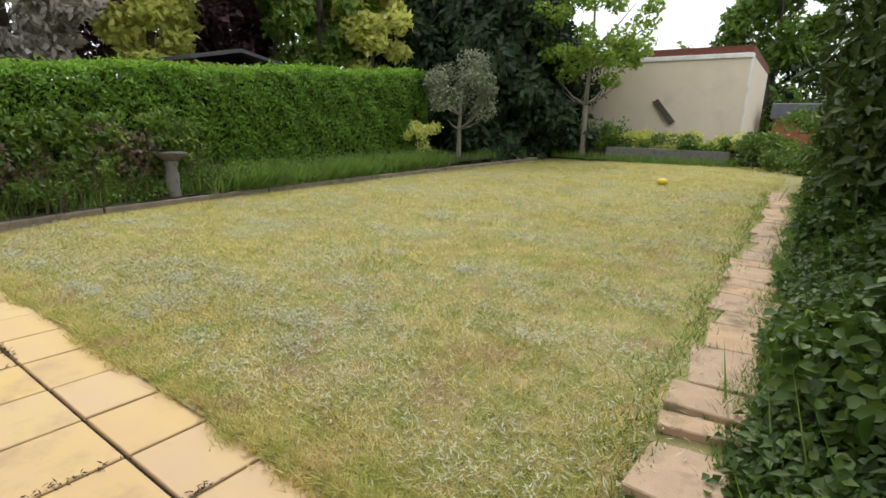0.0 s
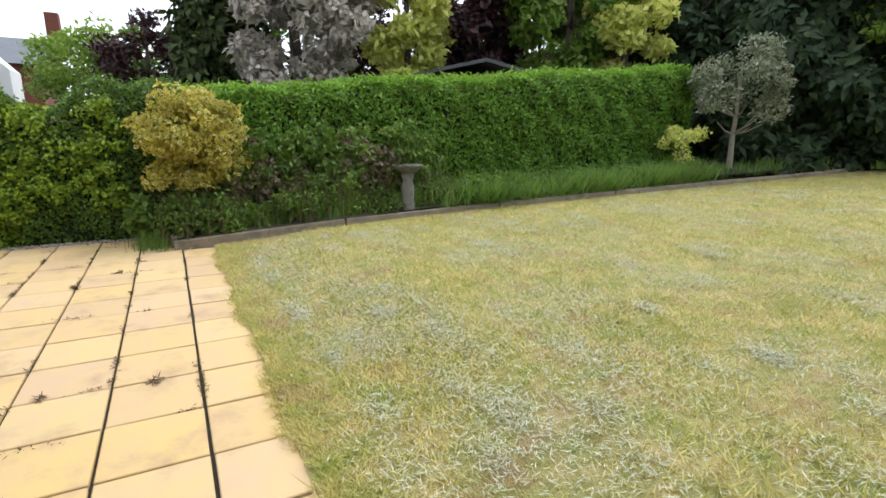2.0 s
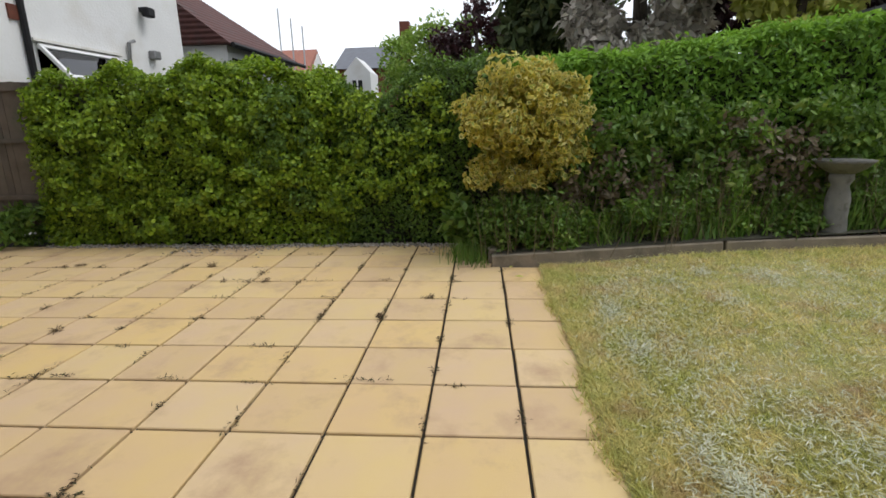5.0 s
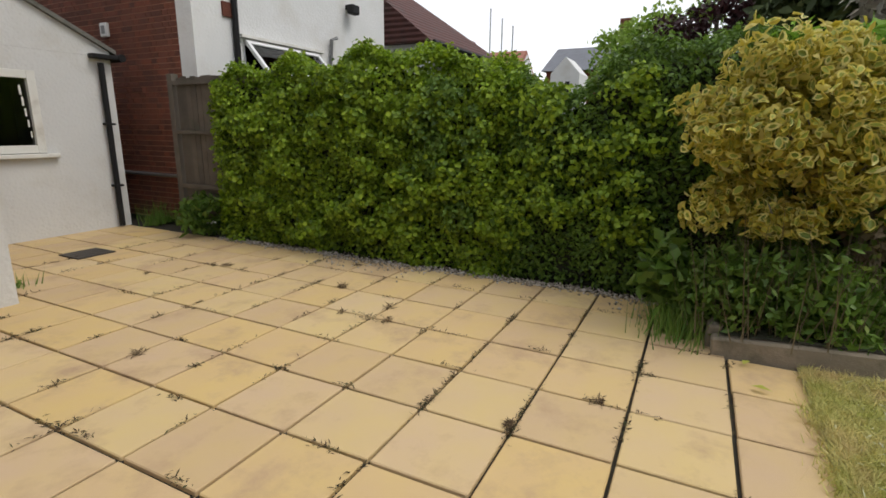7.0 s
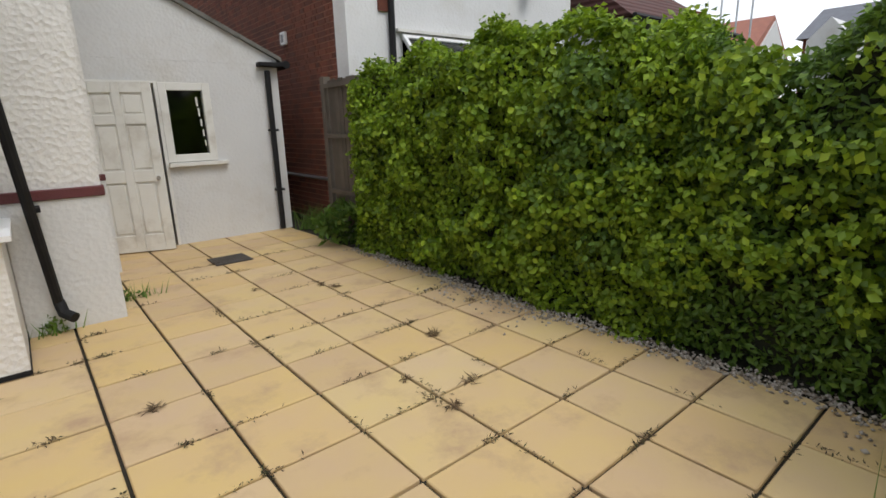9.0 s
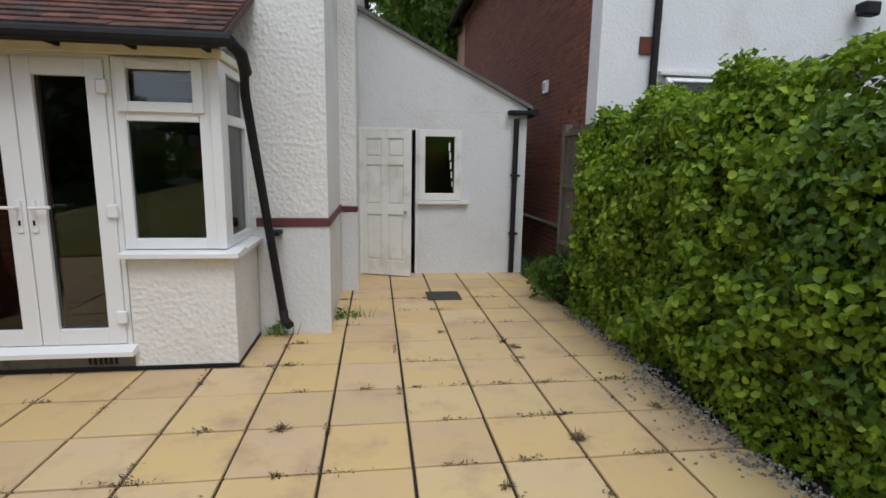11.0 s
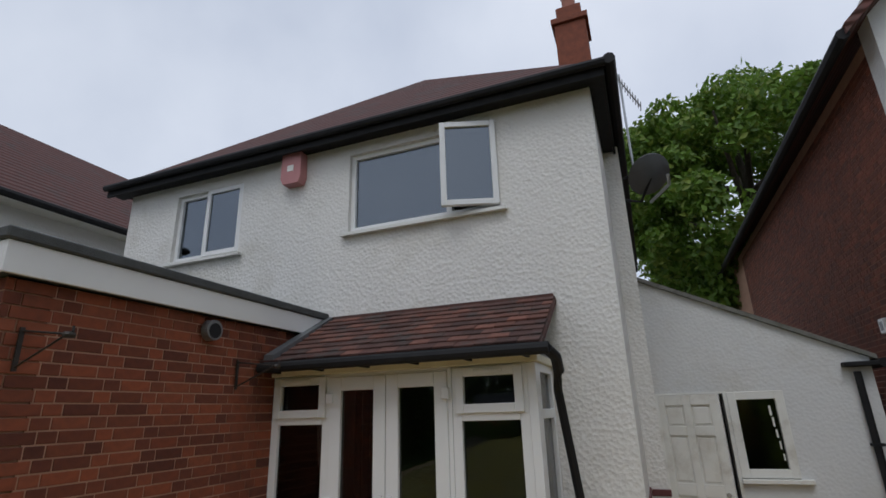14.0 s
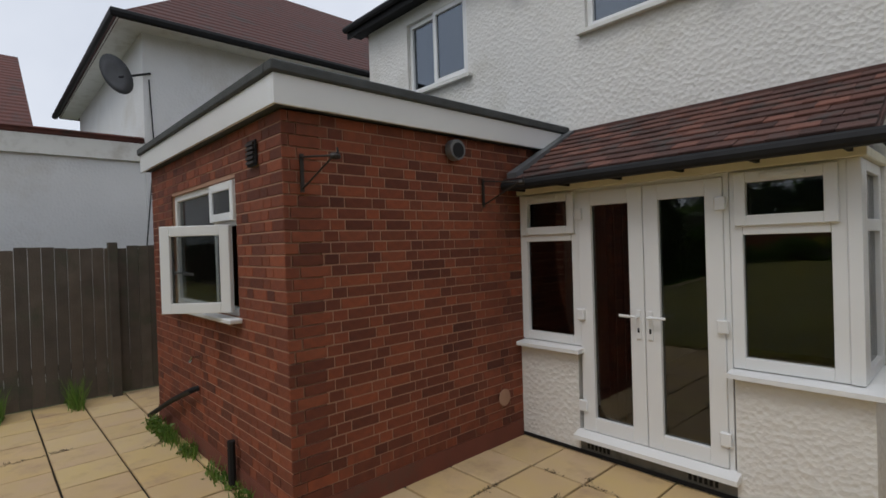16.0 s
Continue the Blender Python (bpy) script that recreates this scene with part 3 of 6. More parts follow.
part("gutter", tube([(ex0 - 0.02, ey1 + 0.04, ez + 0.06), (ex1, ey1 + 0.04, ez + 0.06)], 0.045), BLACK, roof, "black gutter")
part("gutter", tube([(ex0 - 0.06, ey0, ez + 0.08), (ex0 - 0.06, ey1 + 0.05, ez + 0.08)], 0.06), BLACK, roof, "black gutter")

chim = thing("chimney", "tall red brick chimney stack rising behind the roof", "chimney")
part("stack", box(-6.62, -6.07, -7.85, -7.2, 5.0, 8.49, None, 0.01), BRICK_N, chim)
part("corbel", box(-6.67, -6.02, -7.9, -7.15, 8.49, 8.61, None, 0.01), BRICK_N, chim)
part("cap", box(-6.57, -6.12, -7.8, -7.25, 8.61, 8.91, None, 0.02), BRICK_N, chim)
part("pot", lathe([(0.14, 8.91), (0.12, 9.26), (0.14, 9.31)], -6.35, -7.52, 14), TERRA, chim, "terracotta chimney pot")

# rear upper windows
def upper_window(name, x0, x1, z0, z1, split, opened, label):
    w = thing(name, label, "window", "", "structure")
    part("window_frame", ring_bars(x0, x1, z0, z1, RW - 0.13, RW - 0.05, 0.055), UPVC, w)
    part("mullion", box(split - 0.03, split + 0.03, RW - 0.13, RW - 0.05, z0 + 0.056, z1 - 0.056), UPVC, w)
    part("window_sill", prism([(RW - 0.12, z0 - 0.045), (RW + 0.07, z0 - 0.065), (RW + 0.07, z0 - 0.03), (RW - 0.12, z0 - 0.003)], x0 - 0.07, x1 + 0.07, "x"), PAINT, w)
    part("pane", box(split + 0.031, x1 - 0.056, RW - 0.095, RW - 0.085, z0 + 0.056, z1 - 0.056), GLASS_SKY, w)
    # opening light on the low-x side
    a0, a1 = x0 + 0.01, split + 0.03
    sash = part("sash", ring_bars(0, a1 - a0, -(z1 - z0) + 0.01, 0.0, 0.0, 0.055, 0.06), UPVC, w, "opening sash")
    part("pane", box(0.061, a1 - a0 - 0.061, 0.02, 0.03, -(z1 - z0) + 0.071, -0.061), GLASS_SKY, sash)
    # side-hung on its low-x edge
    sash.matrix_basis = pose(a0, RW - 0.06 + (0.05 if opened else 0), z1, 0, 0, 19 if opened else 0)
    return w


upper_window("window_1", -5.63, -3.85, 3.80, 4.765, -5.06, True, "wide white plastic bedroom window with one light open")
upper_window("window_2", -2.27, -1.14, 3.80, 4.735, -1.69, False, "small white plastic bedroom window in two lights")

# ---- bay with French doors ----
structure("wall_bay_left", box(-4.14, -3.55, -3.39, -3.25, 0.0, 0.83), DASH, "white roughcast dwarf wall under the narrow bay window", "wall")
structure("wall_bay_right", box(-6.03, -5.32, -3.39, -3.25, 0.0, 0.83), DASH, "white roughcast dwarf wall under the wide bay window", "wall")
structure("wall_bay_return", box(-6.03, -5.89, RW + 0.002, -3.392, 0.0, 0.83), DASH, "white roughcast return of the bay dwarf wall", "wall")
structure("bay_lintel", box(-6.02, -3.55, -3.37, -3.235, 2.177, 2.235, None, 0.006), YPAINT, "weathered cream painted board over the bay windows", "trim")
structure("bay_lintel_side", box(-6.02, -5.94, RW + 0.002, -3.372, 2.177, 2.235, None, 0.006), YPAINT, "weathered cream painted board over the bay side window", "trim")
structure("ceiling_bay", box(-5.93, -3.6, -4.28, -3.38, 2.20, 2.22), INTERIOR, "plain ceiling inside the bay", "ceiling")


def bay_window(name, x0, x1, label):
    w = thing(name, label, "window", "", "structure")
    part("window_frame", ring_bars(x0, x1, 0.88, 2.175, -3.35, -3.28, 0.075), UPVC, w)
    part("transom", box(x0 + 0.076, x1 - 0.076, -3.35, -3.275, 1.757, 1.83, None, 0.004), UPVC, w)
    part("top_sash", ring_bars(x0 + 0.035, x1 - 0.035, 1.815, 2.16, -3.295, -3.25, 0.068), UPVC, w)
    part("pane", box(x0 + 0.10, x1 - 0.10, -3.32, -3.31, 1.84, 2.10), GLASS, w)
    part("pane", box(x0 + 0.077, x1 - 0.077, -3.32, -3.31, 0.957, 1.756), GLASS, w)
    xm = (x0 + x1) / 2
    part("trickle_vent", box(xm - 0.12, xm + 0.12, -3.249, -3.235, 2.112, 2.14, None, 0.004), UPVC, w)
    return w


bay_window("window_3", -4.165, -3.55, "narrow white plastic bay window with a top light")
w4 = bay_window("window_4", -5.92, -5.305, "white plastic bay window with a top light")
part("corner_post", box(-5.99, -5.922, -3.36, -3.265, 0.88, 2.175, None, 0.004), UPVC, w4)
w5 = thing("window_5", "white plastic side window of the bay", "window", "", "structure")
bm = bmesh.new()
for ya, yb, za, zb in ((-3.43, -3.362, 0.88, 2.175), (-3.98, -3.915, 0.88, 2.175), (-3.914, -3.431, 0.88, 0.945), (-3.914, -3.431, 2.11, 2.175), (-3.914, -3.431, 1.757, 1.83)):
    box(-5.99, -5.92, ya, yb, za, zb, bm, 0.004)
part("window_frame", bm, UPVC, w5)
part("pane", box(-5.96, -5.95, -3.913, -3.432, 0.946, 1.756), GLASS, w5)
part("pane", box(-5.96, -5.95, -3.913, -3.432, 1.831, 2.109), GLASS, w5)
structure("window_sill_narrow", prism([(-3.39, 0.832), (-3.165, 0.832), (-3.165, 0.862), (-3.35, 0.879), (-3.39, 0.879)], -4.195, -3.56, "x"), UPVC, "white plastic sill under the narrow bay window", "window sill")
structure("window_sill_wide", prism([(-3.39, 0.832), (-3.165, 0.832), (-3.165, 0.862), (-3.35, 0.879), (-3.39, 0.879)], -6.085, -5.295, "x"), UPVC, "white plastic sill under the wide bay window", "window sill")
structure("window_sill_return", prism([(-5.90, 0.832), (-6.085, 0.832), (-6.085, 0.862), (-5.94, 0.879), (-5.90, 0.879)], RW + 0.002, -3.392, "y"), UPVC, "white plastic sill under the bay side window", "window sill")


def french_leaf(name, x0, x1, handle_x, hinge_x, label):
    d = thing(name, label, "door", "French doors", "structure")
    part("stile_frame", ring_bars(x0, x1, 0.20, 2.145, -3.325, -3.255, 0.113), UPVC, d)
    part("pane", box(x0 + 0.114, x1 - 0.114, -3.295, -3.285, 0.314, 2.031), GLASS, d, "tall dark glass pane")
    h = part("door_handle", box(handle_x - 0.018, handle_x + 0.018, -3.254, -3.242, 1.0, 1.22, None, 0.004), UPVC, d, "white door handle plate")
    s = 1 if hinge_x > handle_x else -1
    part("lever", tube([(handle_x, -3.243, 1.17), (handle_x, -3.20, 1.17), (handle_x + s * 0.13, -3.20, 1.175)], 0.011), UPVC, h)
    part("keyhole", box(handle_x - 0.007, handle_x + 0.007, -3.241, -3.238, 1.05, 1.085), BLACK, h)
    for z in (0.40, 1.15, 1.97):
        part("hinge", box(hinge_x - 0.035, hinge_x + 0.035, -3.254, -3.228, z - 0.045, z + 0.045, None, 0.006), UPVC, d)


french_leaf("door_1", -4.717, -4.175, -4.675, -4.185, "white plastic French door leaf, closed")
french_leaf("door_2", -5.27, -4.723, -4.765, -5.26, "white plastic French door leaf, closed")
fr = thing("door_frame", "white plastic frame round the French doors", "door frame", "", "structure")
part("jamb", box(-4.173, -4.166, -3.35, -3.27, 0.19, 2.175), UPVC, fr)
part("jamb", box(-5.304, -5.272, -3.35, -3.27, 0.19, 2.175), UPVC, fr)
part("head", box(-5.271, -4.174, -3.35, -3.27, 2.147, 2.175), UPVC, fr)
part("threshold", prism([(-3.37, 0.185), (-3.37, 0.135), (-3.165, 0.135), (-3.165, 0.168), (-3.25, 0.197)], -5.345, -4.13, "x"), UPVC, fr, "white projecting door sill")
step = structure("door_step", box(-5.319, -4.141, -3.39, -3.258, 0.0, 0.134), STONE, "stained concrete strip under the door sill with air bricks", "step")
for xa in (-4.3, -5.1):
    for k in range(6):
        part("air_slot", box(xa - 0.1 + k * 0.035, xa - 0.08 + k * 0.035, -3.257, -3.252, 0.05, 0.11), BLACK, step)
cur = thing("curtain", "dark brownish curtain hanging inside the glass doors", "curtain")
bm = bmesh.new()
for k in range(12):
    x = -4.66 + k * 0.04
    box(x, x + 0.036, -3.67 - 0.02 * (k % 2), -3.65 - 0.02 * (k % 2), 0.052, 2.199, bm)
part("cloth", bm, CURTAIN, cur)

# Thin black strips draw the dark line along the bay foot.
structure("black_foot_strip", box(-6.034, -3.551, -3.25, -3.244, 0.0, 0.032), BLACK, "thin black strip along the foot of the bay", "trim")
structure("black_foot_strip_return", box(-6.036, -6.03, -3.965, -3.252, 0.0, 0.032), BLACK, "thin black strip along the foot of the bay return", "trim")
# bay roof
bay_roof = tagged(new("bay_roof"), "lean-to roof of brown weathered clay tiles over the bay", "roof", "", "structure")
ys, zs_, ye, ze = -3.07, 2.29, RW + 0.004, 2.80
part("deck", prism([(ys, zs_ - 0.02), (ye, ze - 0.02), (ye, ze - 0.06), (ys, zs_ - 0.06)], -6.06, -3.60, "x"), BLACK, bay_roof)
pitch = math.degrees(math.atan2(ze - zs_, ys - ye))
rows, tl = 9, math.hypot(ze - zs_, ys - ye) / 9
tile_me = []
for wv in (0.166, 0.084):
    b = box(-wv / 2, wv / 2, -0.02, tl + 0.05, 0.0, 0.02, None, 0.003)
    m_ = bpy.data.meshes.new("tile")
    b.to_mesh(m_)
    b.free()
    m_.materials.append(TILE)
    tile_me.append(m_)
rt = random.Random(5)
for r in range(rows):
    f = r / rows
    y_, z_ = ys + (ye - ys) * f, zs_ + (ze - zs_) * f
    x = -6.08
    first = r % 2 == 1
    while x < -3.64:
        wv, me = (0.084, tile_me[1]) if first else (0.166, tile_me[0])
        first = False
        ob = new("tile", me)
        ob.parent = bay_roof
        # local +y runs up the slope, towards the house
        ob.matrix_basis = Matrix.Translation((x + wv / 2, y_, z_ + 0.010 + rt.uniform(0, 0.006))) @ Matrix.Rotation(math.pi + rt.uniform(-0.012, 0.012), 4, "Z") @ Matrix.Rotation(radians(pitch - 7.0), 4, "X")
        x += wv + 0.002
part("gutter", tube([(-6.15, -3.01, 2.245), (-3.6, -3.01, 2.245)], 0.045, 10), BLACK, bay_roof, "black half-round gutter")
for k in range(6):
    xg = -5.95 + k * 0.46
    part("gutter_bracket", box(xg - 0.012, xg + 0.012, -3.23, -2.99, 2.205, 2.235), BLACK, bay_roof)
part("fascia", box(-6.05, -3.6, -3.11, -3.08, 2.21, 2.285), BLACK, bay_roof)
part("soffit", box(-6.05, -3.6, -3.234, -3.115, 2.236, 2.25), YPAINT, bay_roof, "cream soffit board")
part("verge", prism([(ys, zs_ - 0.05), (ye, ze - 0.05), (ye, ze + 0.0), (ys, zs_ + 0.0)], -6.09, -6.062, "x"), TILE, bay_roof)
part("flashing", box(-6.07, -3.60, RW + 0.001, RW + 0.02, 2.795, 2.84), TILE, bay_roof, "mortar fillet along the wall")
dp = thing("downpipe", "black plastic downpipe slanting from the bay gutter to the wall foot", "drainpipe")
part("hopper", tube([(-6.13, -3.03, 2.24), (-6.17, -3.15, 2.19), (-6.16, -3.30, 2.10)], 0.042, 10), BLACK, dp)
part("pipe", tube([(-6.15, -3.30, 2.11), (-6.12, -3.42, 1.97), (-6.24, -3.91, 0.22)], 0.034, 10), BLACK, dp)
part("shoe", tube([(-6.24, -3.91, 0.24), (-6.255, -3.87, 0.16), (-6.31, -3.80, 0.13)], 0.038, 10), BLACK, dp)
part("clip", box(-6.25, -6.17, RW + 0.002, -3.78, 0.90, 0.93), BLACK, dp)

# ---- brick extension ----
EX, EY = -3.55, -1.0
KW = (-2.77, -1.14, 1.27, 2.295)


def brick_courses(a0, a1, z0, z1, seed, holes=()):
    """Bricks laid in courses: (start, end, z)."""
    rr = random.Random(seed)
    out, z, c = [], z0, 0
    while z + 0.065 <= z1 + 0.01:
        a = a0 - (0.168 if c % 2 else rr.uniform(0.0, 0.01))
        k = c
        while a < a1:
            ln = 0.1025 if k % 2 else 0.215
            s, e = max(a, a0), min(a + ln, a1)
            pieces = [(s, e)]
            for h in holes:
                if h[2] - 0.03 < z + 0.03 < h[3] + 0.02:
                    pieces = [q for p0, p1 in pieces for q in ((p0, min(p1, h[0])), (max(p0, h[1]), p1))]
            out += [(p0, p1, z) for p0, p1 in pieces if p1 - p0 > 0.03]
            a += ln + 0.010
            k += 1
        z += 0.075
        c += 1
    return out


def lay(parent, bricks, axis, face, mat, mat_j, near, depth=0.005):
    """Lay bricks proud of a mortar face; those in the near stretch are single pieces."""
    shared, joined = {}, bmesh.new()
    done = 0
    for s, e, z in bricks:
        ln = round((e - s) / 0.005) * 0.005
        if near and near(s, z) and done < 300:
            key = ln
            if key not in shared:
                b = box(-ln / 2, ln / 2, -depth, depth, 0, 0.065, None, 0.003)
                me = bpy.data.meshes.new("brick")
                b.to_mesh(me)
                b.free()
                me.materials.append(mat)
                shared[key] = me
            ob = new("brick", shared[key])
            ob.parent = parent
            c = (s + e) / 2
            ob.matrix_basis = pose(c, face, z) if axis == "x" else pose(face, c, z, 0, 0, 90)
            done += 1
        elif axis == "x":
            box(s, e, face - depth, face + depth, z, z + 0.065, joined)
        else:
            box(face - depth, face + depth, s, e, z, z + 0.065, joined)
    ob = mesh_object("bricks", joined, mat_j, parent)
    ob["kind"] = "stuff"


wf = structure("wall_extension_front", wall_x(EX + 0.013, -0.42, EY - 0.25, EY - 0.006, 0.0, 2.62, [KW]), MORTAR, "red brick front wall of the flat-roofed kitchen extension", "wall")
ws = structure("wall_extension_side", box(EX + 0.006, EX + 0.25, RW + 0.002, EY - 0.252, 0.0, 2.62), MORTAR, "red brick side wall of the flat-roofed kitchen extension", "wall")
structure("wall_extension_far", box(-0.67, -0.42, RW + 0.002, EY - 0.252, 0.0, 2.62), MORTAR, "far side wall of the kitchen extension", "wall")
structure("floor_extension", box(-3.29, -0.68, -3.97, -1.26, 0.0, 0.05), CARPET, "dark kitchen floor inside the extension", "floor")
structure("ceiling_extension", box(-3.29, -0.68, -3.97, -1.26, 2.45, 2.5), INTERIOR, "plain kitchen ceiling", "ceiling")
er = thing("extension_roof", "flat felt roof with white fascia boards on the extension", "roof", "", "structure")
part("deck", box(EX - 0.05, -0.34, RW + 0.003, EY + 0.05, 2.632, 2.815), FELT, er)
part("fascia", box(EX - 0.075, EX - 0.052, -3.95, EY + 0.075, 2.625, 2.808, None, 0.003), UPVC, er, "white fascia board")
part("fascia", box(EX - 0.05, -0.30, EY + 0.052, EY + 0.075, 2.625, 2.808, None, 0.003), UPVC, er, "white fascia board")
part("felt_edge", box(EX - 0.10, EX + 0.0, RW + 0.004, EY + 0.10, 2.81, 2.88, None, 0.01), FELT, er, "grey felt drip edge")
part("felt_edge", box(EX + 0.002, -0.28, EY + 0.0, EY + 0.10, 2.81, 2.88, None, 0.01), FELT, er, "grey felt drip edge")
part("flashing", prism([(-3.05, 2.28), (-3.96, 2.80), (-3.96, 2.84), (-3.05, 2.36)], EX - 0.16, EX - 0.055, "x"), LEAD, er, "lead flashing")

kw = thing("window_6", "white plastic kitchen window with its lower sash open", "window", "", "structure")
x0, x1, z0, z1 = KW
part("window_frame", ring_bars(x0, x1, z0, z1, EY - 0.10, EY - 0.03, 0.055), UPVC, kw)
part("mullion", box(-2.285, -2.225, EY - 0.10, EY - 0.03, z0 + 0.056, z1 - 0.056), UPVC, kw)
part("transom", box(x0 + 0.056, -2.286, EY - 0.10, EY - 0.03, 1.95, 2.01), UPVC, kw)
part("top_sash", ring_bars(x0 + 0.02, -2.25, 1.985, z1 - 0.02, EY - 0.028, EY + 0.015, 0.06), UPVC, kw)
part("pane", box(-2.224, x1 - 0.056, EY - 0.07, EY - 0.06, z0 + 0.056, z1 - 0.056), GLASS, kw)
part("pane", box(x0 + 0.081, -2.311, EY - 0.01, EY - 0.0, 2.046, z1 - 0.081), GLASS, kw)
part("window_sill", box(x0 - 0.05, x1 + 0.05, EY - 0.10, EY + 0.09, z0 - 0.035, z0 - 0.002, None, 0.006), UPVC, kw)
sash = part("open_sash", ring_bars(0, 0.52, -0.64, 0.0, -0.03, 0.03, 0.075), UPVC, kw, "side-hung sash swung open")
part("pane", box(0.076, 0.444, -0.005, 0.005, -0.564, -0.076), GLASS, sash)
part("sash_handle", tube([(0.47, -0.031, -0.34), (0.47, -0.07, -0.34), (0.33, -0.075, -0.36)], 0.01), UPVC, sash)
sash.matrix_basis = pose(-2.71, EY + 0.02, 1.95, 0, 0, 45)

vent = thing("extractor_vent", "round grey metal extractor vent on the brick wall", "vent")
bm = tube([(EX - 0.012, -2.44, 2.505), (EX - 0.075, -2.44, 2.505)], [0.085, 0.08], 20)
part("cowl", bm, VENTGREY, vent)
part("opening", tube([(EX - 0.076, -2.44, 2.50), (EX - 0.080, -2.44, 2.50)], [0.06, 0.06], 20), BLACK, vent)
ab = thing("wall_vent", "small square brown louvre vent on the brick wall", "vent")
part("backing", box(-3.20, -3.06, EY + 0.007, EY + 0.02, 2.32, 2.49), BLACK, ab)
for k in range(5):
    part("slat", box(-3.19, -3.07, EY + 0.02, EY + 0.035, 2.332 + k * 0.031, 2.35 + k * 0.031), IRON, ab)


def hanging_bracket(y, z):
    b = thing("hanging_basket_bracket", "black wrought iron basket bracket fixed to the brick wall", "bracket", "basket brackets")
    part("wall_bar", box(EX - 0.024, EX - 0.012, y - 0.012, y + 0.012, z - 0.22, z + 0.02), IRON, b)
    part("arm", tube([(EX - 0.02, y, z), (EX - 0.42, y, z - 0.05), (EX - 0.45, y, z - 0.035), (EX - 0.445, y, z - 0.01)], 0.007, 6), IRON, b)
    part("strut", tube([(EX - 0.02, y, z - 0.2), (EX - 0.39, y, z - 0.055)], 0.006, 6), IRON, b)
    part("hook", lathe([(0.028, z - 0.07), (0.034, z - 0.055), (0.028, z - 0.04)], EX - 0.42, y, 10), IRON, b)


hanging_bracket(-1.12, 2.33)
hanging_bracket(-2.78, 2.28)
wp = thing("waste_pipe", "black plastic waste pipe running down the brick wall to the gully", "pipe")
part("pipe", tube([(-1.8, EY + 0.01, 0.58), (-1.8, EY + 0.07, 0.57), (-1.2, EY + 0.08, 0.36), (-0.45, EY + 0.1, 0.06)], 0.025, 8), BLACK, wp)
part("pipe", tube([(-2.66, EY + 0.05, 0.02), (-2.66, EY + 0.05, 0.36)], 0.03, 8), BLACK, wp)
tap = thing("outside_tap", "small brass stub of an outside tap", "tap")
part("stub", tube([(-1.84, EY + 0.006, 0.86), (-1.84, EY + 0.07, 0.86), (-1.84, EY + 0.08, 0.82)], 0.014, 8), CHROME, tap)
pt = structure("wall_patch", lathe([(0.075, 0), (0.07, 0.006)], 0, 0, 18), MORTAR, "round mortar patch on the brick wall", "wall")
pt.matrix_basis = pose(EX - 0.0125, -2.98, 0.40, 0, -90, 0)

# ---- lean-to store ----
LY = -6.40
lw = structure("wall_lean_to", wall_x(-9.08, -6.817, LY - 0.22, LY, 0.0, 2.20, [(-7.57, -6.85, 0.0, 1.95), (-8.185, -7.605, 0.98, 1.955)]), SMOOTH, "white painted end wall of the lean-to store", "wall")
structure("wall_lean_to_gable", prism([(-9.08, 2.202), (-6.817, 2.202), (-6.817, 3.40), (-9.08, 2.27)], LY - 0.22, LY, "y"), SMOOTH, "white sloping gable of the lean-to store", "wall")
structure("wall_lean_to_side", box(-9.08, -8.86, -12.0, LY - 0.222, 0.0, 2.28), SMOOTH, "white side wall of the lean-to store", "wall")
lr = structure("roof_lean_to", prism([(-9.14, 2.242), (-6.817, 3.402), (-6.817, 3.455), (-9.14, 2.295)], -12.0, LY + 0.05, "y"), STONE, "grey lean-to roof with a mortared verge", "roof")
structure("wall_lean_to_inner", box(-8.9, -6.87, -8.6, -8.5, 0.0, 2.25), INTERIOR, "plain inner wall of the dim store", "wall")

sd = thing("door_3", "white painted six-panel door standing ajar", "door", "", "structure")
leaf = part("door_leaf", box(-0.75, 0.0, -0.02, 0.004, 0.0, 1.925), PAINT, sd)
bm = bmesh.new()
for xa, xb in ((-0.75, -0.645), (-0.42, -0.33), (-0.105, 0.0)):
    box(xa, xb, 0.0045, 0.024, 0.0, 1.925, bm, 0.003)
for za, zb in ((0.0, 0.2), (0.82, 0.95), (1.47, 1.57), (1.81, 1.925)):
    for xa, xb in ((-0.644, -0.421), (-0.329, -0.106)):
        box(xa, xb, 0.0045, 0.024, za, zb, bm, 0.003)
part("door_rails", bm, PAINT, leaf)
for xa in (-0.62, -0.305):
    for za, zb in ((0.225, 0.795), (0.975, 1.445), (1.595, 1.785)):
        part("panel", box(xa, xa + 0.175, 0.0045, 0.016, za, zb, None, 0.006), PAINT, leaf)
part("door_knob", tube([(-0.69, 0.024, 0.86), (-0.69, 0.06, 0.86), (-0.69, 0.075, 0.86)], [0.018, 0.02, 0.026], 12), CHROME, leaf, "round metal door knob")
leaf.matrix_basis = pose(-6.83, LY - 0.02, 0.012, 0, 0, -20) @ Matrix.Diagonal((0.945, 1, 1, 1))
part("door_frame", wall_x(-7.604, -6.82, LY - 0.10, LY + 0.012, 0.0, 1.965, [(-7.568, -6.852, 0.0, 1.942)]), PAINT, sd)
lwd = thing("window_7", "small peeling white wooden window of the store", "window", "", "structure")
part("window_frame", ring_bars(-8.184, -7.606, 1.02, 1.954, LY - 0.09, LY + 0.01, 0.09), PAINT, lwd)
part("pane", box(-8.093, -7.697, LY - 0.05, LY - 0.04, 1.111, 1.863), GLASS, lwd)
